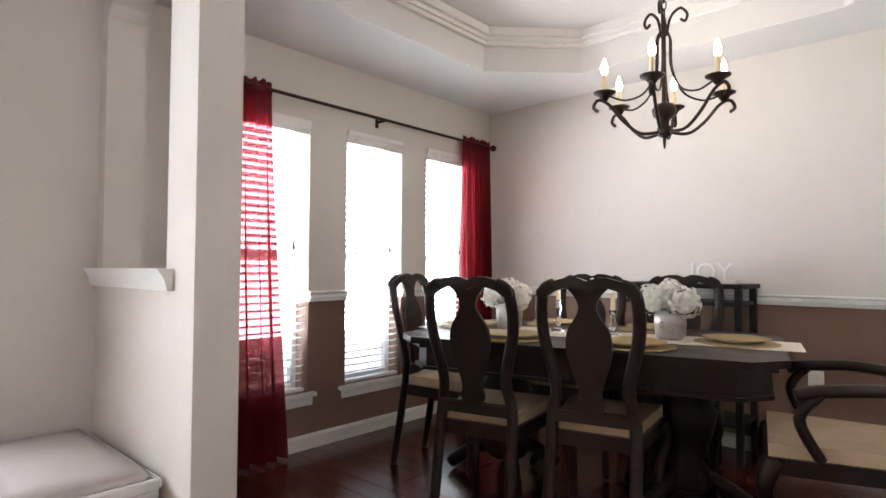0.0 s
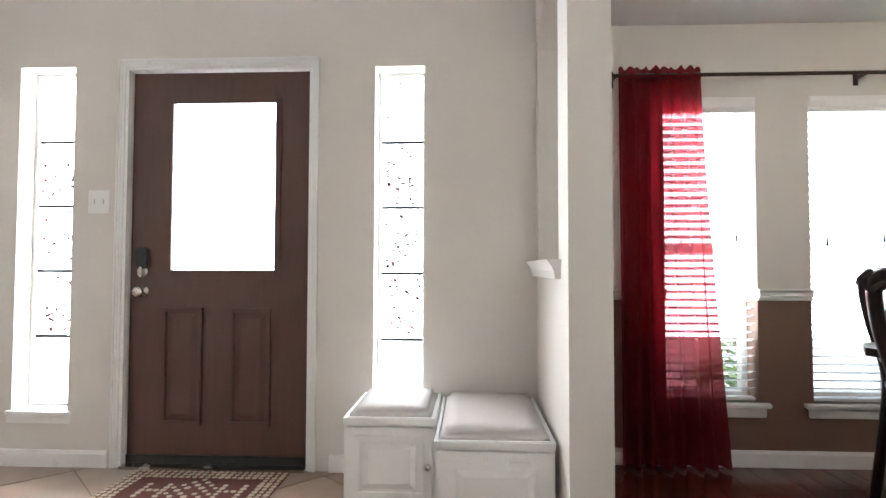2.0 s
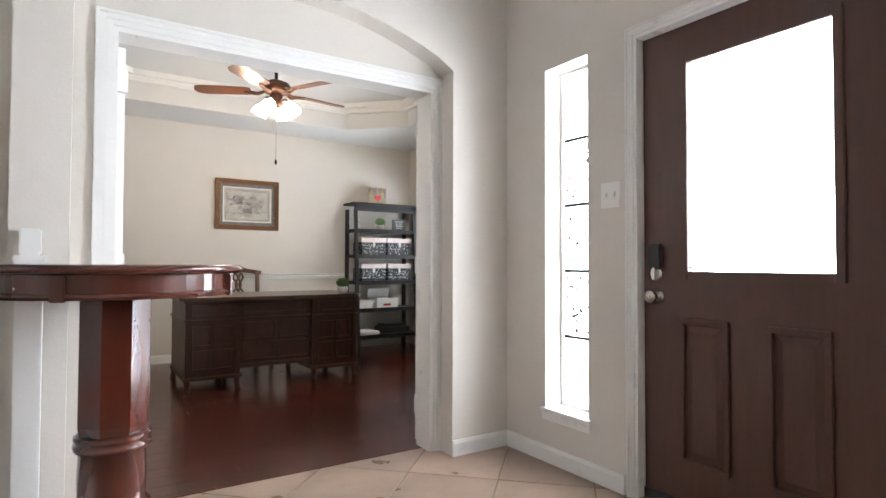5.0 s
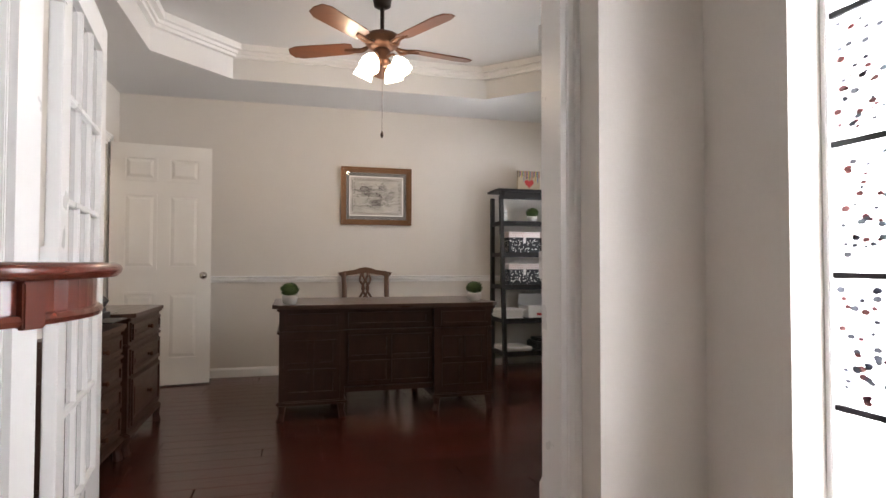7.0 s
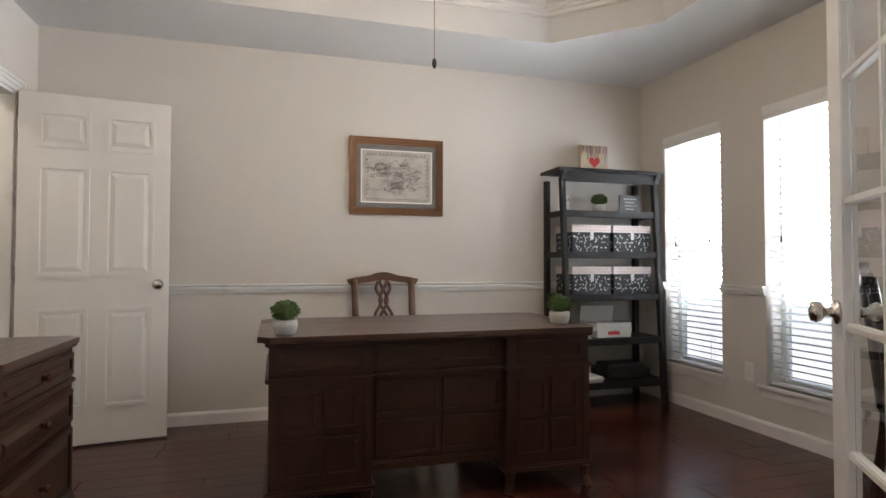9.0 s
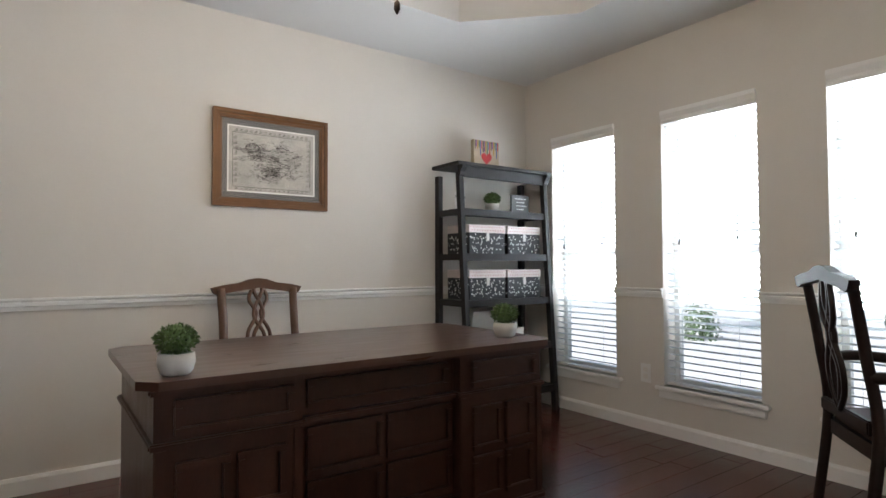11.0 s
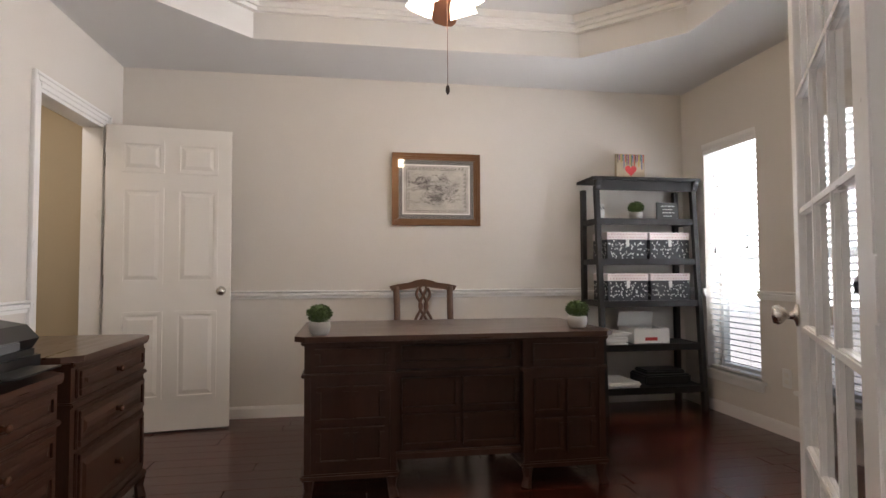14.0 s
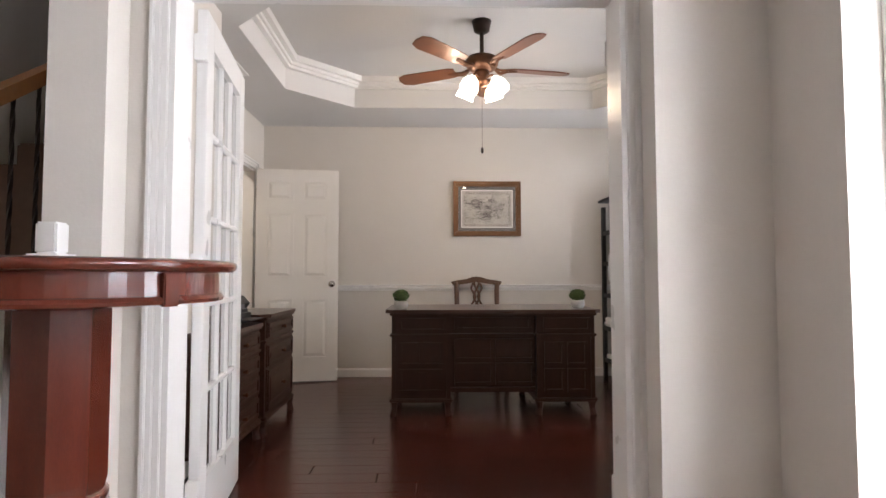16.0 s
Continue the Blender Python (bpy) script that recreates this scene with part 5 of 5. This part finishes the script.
for s in (-1, 1):
    bm = bmesh.new()
    lathe(bm, [(0.09, 0.12), (0.12, 0.16), (0.07, 0.24), (0.11, 0.36), (0.13, 0.45), (0.08, 0.55), (0.12, 0.60)], s * 0.42, 0, 24)
    part("pedestal", bm, ESPR, table, smooth=True)
    for k in range(3):
        a = math.radians(180 * (s < 0) + 120 * k + 60 * 0)
        bm = bmesh.new()
        tube(bm, smooth_path([(s * 0.42 + 0.06 * math.cos(a), 0.06 * math.sin(a), 0.18), (s * 0.42 + 0.18 * math.cos(a), 0.18 * math.sin(a), 0.13), (s * 0.42 + 0.32 * math.cos(a), 0.32 * math.sin(a), 0.03)]), 0.035, 8)
        part("leg", bm, ESPR, table, smooth=True)

G = "dark dining chairs round the table"
L1 = "dark espresso dining chair with a vase splat and tan seat"
for x, y, t in ((-0.77, 2.57, 14), (-0.35, 2.75, 14), (-0.93, 3.83, 193), (-0.43, 3.93, 191), (-1.57, 3.07, -77)):
    carved_chair("dining_chair", L1, "chair", (x, y, 0), t, ESPR, SEAT, False, False, G, H=1.03, w=0.192)
carved_chair("dining_armchair", "dark espresso dining armchair with a tan seat at the table end", "chair", (0.55, 3.26, 0), 103, ESPR, SEAT, True, False, G, H=1.02)

run = thing("table_runner", "pale cream runner lying along the dining table", "runner", (TBX, TBY, 0.7505), TBT)
boxes("cloth", [(-0.86, 0.86, -0.15, 0.15, 0, 0.003)], LINEN, run)
for u, v, t in ((-0.26, -0.33, 0), (0.26, -0.33, 0), (-0.26, 0.33, 180), (0.24, 0.33, 180), (-0.62, 0, -90), (0.62, 0, 90)):
    x, y = on_table(u, v)
    pm = thing("place_mat", "round woven gold place mat on the dining table", "placemat", (x, y, 0.754), t, "place settings")
    bm = bmesh.new()
    lathe(bm, [(0.15, 0), (0.165, 0.001), (0.165, 0.003), (0.15, 0.004)], steps=32)
    part("woven_disc", bm, GOLD, pm)
    pl = thing("dinner_plate", "white china plate with a gold rim on a place mat", "plate", (x, y, 0.7585), 0, "place settings")
    bm = bmesh.new()
    lathe(bm, [(0.06, 0), (0.085, 0.004), (0.13, 0.016), (0.13, 0.018), (0.08, 0.008), (0.01, 0.007)], steps=32)
    part("dish", bm, CHINA, pl, smooth=True)
    bm = bmesh.new()
    lathe(bm, [(0.127, 0.0165), (0.132, 0.0165), (0.132, 0.0195), (0.127, 0.0195)], steps=32)
    part("gold_rim", bm, GOLD, pl)

def flowers(x, y, seed):
    f = thing("flower_arrangement", "white silk hydrangeas in a mottled silver vase", "flowers", (x, y, 0.754), 0, "flower vases on the table")
    bm = bmesh.new()
    lathe(bm, [(0.05, 0), (0.062, 0.01), (0.068, 0.07), (0.066, 0.125), (0.06, 0.125), (0.058, 0.1)], steps=24)
    part("vase", bm, mat("mottled_silver_glass", (0.45, 0.43, 0.42), 0.3, metal=0.6, var=0.35, scale=40), f, smooth=True)
    rng = random.Random(seed)
    for cx, cy, cz, r in ((-0.07, -0.04, 0.175, 0.07), (0.075, -0.03, 0.165, 0.07), (0.01, 0.07, 0.17, 0.068), (0.0, -0.005, 0.20, 0.066)):
        bm = bmesh.new()
        for _ in range(150):
            d = Vector((rng.gauss(0, 1), rng.gauss(0, 1), rng.gauss(0, 1))).normalized()
            s = d.orthogonal().normalized()
            s.rotate(Matrix.Rotation(rng.uniform(0, 6.28), 3, d))
            o = d.cross(s)
            q = Vector((cx, cy, cz)) + d * r * rng.uniform(0.8, 1.0)
            a = 0.013
            v = [bm.verts.new(q + s * a + d * 0.004), bm.verts.new(q + o * a), bm.verts.new(q - s * a + d * 0.005), bm.verts.new(q - o * a)]
            bm.faces.new(v)
        bmesh.ops.create_icosphere(bm, subdivisions=2, radius=r * 0.72, matrix=Matrix.Translation((cx, cy, cz)))
        tagged(part("blossom", bm, PETALW, f), kind="stuff")

flowers(*on_table(0.36, 0.0), 1)
flowers(*on_table(-0.42, 0.03), 2)
for u, v, h in ((0.12, -0.04, 0.20), (0.0, 0.07, 0.26), (-0.16, 0.03, 0.26)):
    x, y = on_table(u, v)
    cs = thing("candlestick", "clear glass candlestick with a pale candle on the runner", "candlestick", (x, y, 0.754), 0, "glass candlesticks")
    bm = bmesh.new()
    lathe(bm, [(0.035, 0), (0.035, 0.008), (0.012, 0.02), (0.02, 0.05), (0.01, 0.08), (0.018, 0.11), (0.01, h * 0.55), (0.022, h * 0.6)], steps=18)
    part("stem", bm, GLASS, cs, smooth=True)
    bm = bmesh.new()
    lathe(bm, [(0.011, h * 0.6), (0.011, h), (0.003, h + 0.004)], steps=12)
    part("candle", bm, IVORY, cs)

sb = thing("console_table", "black console table with shelves against the far wall", "console", (-0.885, DY - 0.36, 0))
for x in (0, 0.67):
    for y in (0, 0.30):
        boxes("leg", [(x, x + 0.035, y, y + 0.035, 0, 0.955)], BLACKW, sb, bevel=0.003)
boxes("top", [(-0.015, 0.72, -0.01, 0.345, 0.955, 0.98)], BLACKW, sb, bevel=0.003)
for z in (0.2, 0.55, 0.86):
    boxes("shelf", [(0.01, 0.695, 0.01, 0.325, z, z + 0.02)], BLACKW, sb)
joy = thing("word_ornament", "white standing letters spelling joy on the console", "ornament", (-0.38, DY - 0.2, 0.9805), 180)
cu = bpy.data.curves.new("letters", 'FONT')
cu.body, cu.size, cu.align_x, cu.extrude = "JOY", 0.14, 'CENTER', 0.012
tmp = bpy.data.objects.new("letters", cu)
scene.collection.objects.link(tmp)
me = bpy.data.meshes.new_from_object(tmp.evaluated_get(bpy.context.evaluated_depsgraph_get()))
bpy.data.objects.remove(tmp)
me.materials.clear()
me.materials.append(WHITE)
o = new("letters", me)
o.parent = joy
o.matrix_basis = pose(0, 0, 0.022, 90, 0, 180)
joy.matrix_basis = pose(-0.38, DY - 0.2, 0.9805, 0, 0, 180)
boxes("plinth", [(-0.14, 0.14, -0.03, 0.03, 0, 0.02)], WHITE, joy)

# chandelier
CHX, CHY, CHZ, CHS = -0.355, 3.50, 1.645, 1.15
cd = thing("chandelier", "dark iron chandelier with scrolled arms and six lit candle bulbs", "chandelier", (CHX, CHY, CHZ))
cd.matrix_basis = pose(CHX, CHY, CHZ) @ Matrix.Scale(CHS, 4)
bm = bmesh.new()
lathe(bm, [(0.003, 0.0), (0.007, 0.03), (0.006, 0.045), (0.026, 0.055), (0.03, 0.085), (0.018, 0.10), (0.022, 0.12), (0.045, 0.14), (0.05, 0.165), (0.04, 0.185), (0.012, 0.19), (0.009, 0.22), (0.009, 0.50), (0.014, 0.52), (0.008, 0.56)], steps=20)
part("stem", bm, IRON, cd, smooth=True)
for k in range(6):
    a = math.radians(60 * k + 41)
    ca, sa = math.cos(a), math.sin(a)
    def P3(r, z):
        return (r * ca, r * sa, z)
    bm = bmesh.new()
    tube(bm, smooth_path([P3(0.02, 0.07), P3(0.10, 0.065), P3(0.17, 0.115), P3(0.23, 0.185), P3(0.275, 0.205), P3(0.295, 0.175), P3(0.275, 0.155)]), 0.007, 7)
    arm = part("arm", bm, IRON, cd, smooth=True)
    bm = bmesh.new()
    tube(bm, smooth_path([P3(0.012, 0.5), P3(0.03, 0.46), P3(0.035, 0.34), P3(0.08, 0.24), P3(0.16, 0.205), P3(0.235, 0.225)]), 0.0045, 6)
    part("scroll_rod", bm, IRON, cd, smooth=True)
    if k % 2 == 0:
        bm = bmesh.new()
        tube(bm, smooth_path([P3(0.012, 0.48), P3(0.03, 0.56), P3(0.07, 0.60), P3(0.10, 0.575), P3(0.09, 0.545), P3(0.07, 0.555)]), 0.006, 6)
        part("top_scroll", bm, IRON, cd, smooth=True)
    bm = bmesh.new()
    lathe(bm, [(0.01, 0.20), (0.025, 0.222), (0.045, 0.232), (0.047, 0.238), (0.02, 0.236)], 0.25 * ca, 0.25 * sa, 18)
    part("drip_pan", bm, IRON, arm, smooth=True)
    bm = bmesh.new()
    lathe(bm, [(0.011, 0.237), (0.011, 0.30), (0.008, 0.312)], 0.25 * ca, 0.25 * sa, 12)
    part("candle_sleeve", bm, IVORY, arm)
    bm = bmesh.new()
    lathe(bm, [(0.006, 0.312), (0.014, 0.328), (0.015, 0.342), (0.008, 0.365), (0.002, 0.382)], 0.25 * ca, 0.25 * sa, 12)
    part("bulb", bm, BULB, arm, "lit flame-shaped bulb", smooth=True)
    bulb_lamp("candle_bulb", (CHX + 0.29 * ca, CHY + 0.29 * sa, CHZ + 0.47), 0.45, (1, 0.78, 0.52))
for k in range(5):
    bm = bmesh.new()
    pts = [(0.012 * math.cos(q * 0.785) * (k % 2), 0.012 * math.cos(q * 0.785) * ((k + 1) % 2), 0.575 + k * 0.034 + 0.022 * math.sin(q * 0.785)) for q in range(9)]
    tube(bm, pts, 0.003, 5)
    part("chain_link", bm, IRON, cd)
bm = bmesh.new()
CTOP = (DC + 0.26 - CHZ) / CHS
lathe(bm, [(0.012, CTOP - 0.05), (0.035, CTOP - 0.04), (0.055, CTOP - 0.012), (0.056, CTOP)], steps=20)
tube(bm, [(0, 0, 0.70), (0, 0, CTOP - 0.045)], 0.004, 6)
part("ceiling_rod", bm, IRON, cd)

# curtains
def curtain(y0, y1, b0, b1, label, seed):
    c = thing("curtain", label, "curtain", (DX + 0.085, 0, 0), 0, "red curtains")
    rng = random.Random(seed)
    ph = [rng.uniform(0, 6) for _ in range(4)]
    bm = bmesh.new()
    nu, nz = 90, 24
    grid = []
    for j in range(nz + 1):
        f = j / nz
        row = []
        z = 2.07 - f * 2.055
        for i in range(nu + 1):
            u = i / nu
            y = (y0 + (y1 - y0) * u) * (1 - f ** 1.3) + (b0 + (b1 - b0) * u) * f ** 1.3
            amp = 0.012 + 0.022 * min(1, f * 2)
            x = amp * (math.sin(u * 44 + ph[0] + 0.6 * math.sin(f * 3 + ph[1])) + 0.5 * math.sin(u * 19 + ph[2] + f))
            zz = z + (0.008 * math.sin(u * 60) if j == 0 else 0)
            row.append(bm.verts.new((x, y, zz)))
        grid.append(row)
    for j in range(nz):
        for i in range(nu):
            bm.faces.new((grid[j][i], grid[j][i + 1], grid[j + 1][i + 1], grid[j + 1][i]))
    part("drape", bm, RED, c, smooth=True)
    boxes("rod_pocket", [(-0.014, 0.014, y0, y1, 2.0, 2.035)], RED, c, bevel=0.008)

curtain(1.99, 2.41, 1.99, 2.53, "sheer red floor-length curtain at the dining window", 1)
curtain(4.04, 4.36, 4.02, 4.36, "sheer red floor-length curtain by the far corner", 6)
rd = thing("curtain_rod", "dark iron curtain rod with finials above the dining windows", "curtain rod", (DX + 0.085, 0, 2.03))
bm = bmesh.new()
tube(bm, [(0, 1.95, 0), (0, 4.40, 0)], 0.010, 10)
part("rod", bm, IRON, rd)
for y in (1.94, 4.41):
    bm = bmesh.new()
    bmesh.ops.create_uvsphere(bm, u_segments=14, v_segments=10, radius=0.026, matrix=Matrix.Translation((0, y, 0)))
    part("finial", bm, IRON, rd, smooth=True)
for y in (1.97, 3.24, 4.38):
    boxes("bracket", [(-0.085, 0.0, y - 0.006, y + 0.006, -0.012, 0.004), (-0.085, -0.08, y - 0.012, y + 0.012, -0.04, 0.03)], IRON, rd)

# ---- floors, piece by piece ----
def clipped(poly, x0, x1, y0, y1):
    for k, v, s in ((0, x0, 1), (0, x1, -1), (1, y0, 1), (1, y1, -1)):
        out = []
        for i, p in enumerate(poly):
            q = poly[(i + 1) % len(poly)]
            a, b = (p[k] - v) * s, (q[k] - v) * s
            if a >= 0:
                out.append(p)
            if a * b < 0:
                t = a / (a - b)
                out.append((p[0] + t * (q[0] - p[0]), p[1] + t * (q[1] - p[1])))
        poly = out
        if len(poly) < 3:
            return []
    return poly

def piece(name, poly, z0, z1, material, parent, inset=0.002):
    cx, cy = sum(p[0] for p in poly) / len(poly), sum(p[1] for p in poly) / len(poly)
    bm = bmesh.new()
    top = [bm.verts.new((cx + (x - cx) * 0.994, cy + (y - cy) * 0.994, z1)) for x, y in poly]
    mid = [bm.verts.new((x, y, z1 - 0.0025)) for x, y in poly]
    low_ring = [bm.verts.new((x, y, z0)) for x, y in poly]
    n = len(poly)
    for a, b in ((low_ring, mid), (mid, top)):
        for i in range(n):
            bm.faces.new((a[i], a[(i + 1) % n], b[(i + 1) % n], b[i]))
    bm.faces.new(top)
    return part(name, bm, material, parent)

ff = structure(boxes("floor_foyer", [(FX - 0.2, 3.15, -1.70, 1.62, -0.06, -0.006)], JOINT), "beige stone tiles laid diagonally")
S = 0.45
r2 = math.sqrt(0.5)
for i in range(-14, 15):
    for j in range(-14, 15):
        ox, oy = -0.957 + (i - j) * S * r2, -1.086 + (i + j) * S * r2
        k = S * r2 - 0.004
        q = clipped([(ox, oy + 0.004), (ox + k, oy + k), (ox, oy + 2 * k), (ox - k, oy + k)], FX - 0.04, 1.75 if oy < -2 else 3.0, -1.69, 1.62)
        if len(q) >= 3:
            piece("tile", q, -0.03, 0.0, TILE, ff)
structure(boxes("floor_hall", [(0.34, 1.77, -3.9, -1.70, -0.06, -0.004)], JOINT))

def planks(name, x0, x1, y0, y1, w, seed, label):
    f = structure(boxes(name, [(x0, x1, y0, y1, -0.06, -0.006)], GROUT), label)
    rng = random.Random(seed)
    y = y0
    while y < y1 - 0.01:
        x = x0 - rng.uniform(0, 1.0)
        yb = min(y + w, y1)
        while x < x1:
            ln = rng.uniform(0.7, 1.5)
            a, b = max(x, x0), min(x + ln, x1)
            if b - a > 0.03:
                piece("plank", [(a + 0.0012, y + 0.0012), (b - 0.0012, y + 0.0012), (b - 0.0012, yb - 0.0012), (a + 0.0012, yb - 0.0012)], -0.02, 0.0, PLANK, f)
            x += ln
        y += w
planks("floor_office", OX, OL, OY, -1.70, 0.127, 3, "glossy red-brown hardwood planks")
planks("floor_dining", DX, 1.15, 1.62, DY, 0.127, 4, "glossy red-brown hardwood planks")

# ---- outside ----
structure(boxes("ground", [(-400, 300, -300, 300, -0.6, -0.35)], GRASS), "lawn round the house")
# concrete spread over the near lawn as bright ground for the window views
structure(boxes("pavement", [(-70, -4.6, -60, 60, -0.35, -0.33)], CONCRETE), "pale concrete street, widened up to the house to brighten the view")
def tree(x, y, h, seed):
    t = thing("front_tree", "leafy young tree on the front lawn", "tree", (x, y, -0.35))
    rng = random.Random(seed)
    bm = bmesh.new()
    tube(bm, [(0, 0, 0), (0.03, 0, h * 0.3), (-0.03, 0.02, h * 0.6), (0, 0, h * 0.9)], 0.09, 8, taper=[1, 0.8, 0.5, 0.2])
    for k in range(7):
        a = k * 0.9 + rng.uniform(0, 0.5)
        z = h * (0.35 + 0.07 * k)
        tube(bm, [(0, 0, z), (0.5 * math.cos(a), 0.5 * math.sin(a), z + 0.4), (0.9 * math.cos(a), 0.9 * math.sin(a), z + 0.9)], 0.03, 6, taper=[1, 0.7, 0.3])
    part("trunk", bm, BARK, t)
    bm = bmesh.new()
    for _ in range(900):
        c = Vector((rng.gauss(0, 0.6), rng.gauss(0, 0.6), h * 0.75 + rng.gauss(0, h * 0.16)))
        d = Vector((rng.gauss(0, 1), rng.gauss(0, 1), rng.gauss(0, 1))).normalized()
        s, o = d.orthogonal().normalized() * 0.07, d.cross(d.orthogonal().normalized()) * 0.05
        bm.faces.new([bm.verts.new(c + v) for v in (s, o, -s, -o)])
    tagged(part("crown", bm, LEAF, t), kind="stuff")
tree(-12.0, -9.5, 3.8, 1)
tree(-8.5, 0.9, 4.0, 2)
tree(-9.5, 6.0, 3.8, 3)
def shrub(x, y, seed):
    s = thing("shrub", "low green shrub under the window", "shrub", (x, y, -0.35), 0, "front shrubs")
    rng = random.Random(seed)
    bm = bmesh.new()
    for _ in range(700):
        d = Vector((rng.gauss(0, 1), rng.gauss(0, 1), abs(rng.gauss(0, 1)))).normalized()
        c = Vector((d.x * 0.4, d.y * 0.4, d.z * 0.75)) * rng.uniform(0.6, 1.1)
        a = d.orthogonal().normalized()
        a.rotate(Matrix.Rotation(rng.uniform(0, 6.28), 3, d))
        o = d.cross(a) * 0.02
        bm.faces.new([bm.verts.new(c + v) for v in (a * 0.045, o, -a * 0.045, -o)])
    tagged(part("foliage", bm, LEAF, s), kind="stuff")
for i, (x, y) in enumerate(((-10.5, -8.0), (-11.0, -6.6), (-4.6, 2.4), (-4.6, 3.6))):
    shrub(x, y, 20 + i)
for i, (y, w) in enumerate(((-16, 12), (2, 13), (20, 12))):
    hs = thing("far_house", "pale brick house across the street with a grey roof", "house", (-45, y, -0.35), 0, "houses across the street")
    boxes("wall", [(-5, 5, -w / 2, w / 2, 0, 3)], BRICKOUT, hs)
    bm = bmesh.new()
    prism(bm, [(-5.6, 3), (5.6, 3), (0, 6)], "y", -w / 2 - 0.4, w / 2 + 0.4)
    part("roof", bm, ROOF, hs)
    for k in (-0.28, 0.05, 0.3):
        boxes("window", [(5.0, 5.06, k * w - 0.6, k * w + 0.6, 0.9, 2.3)], WHITE, hs)
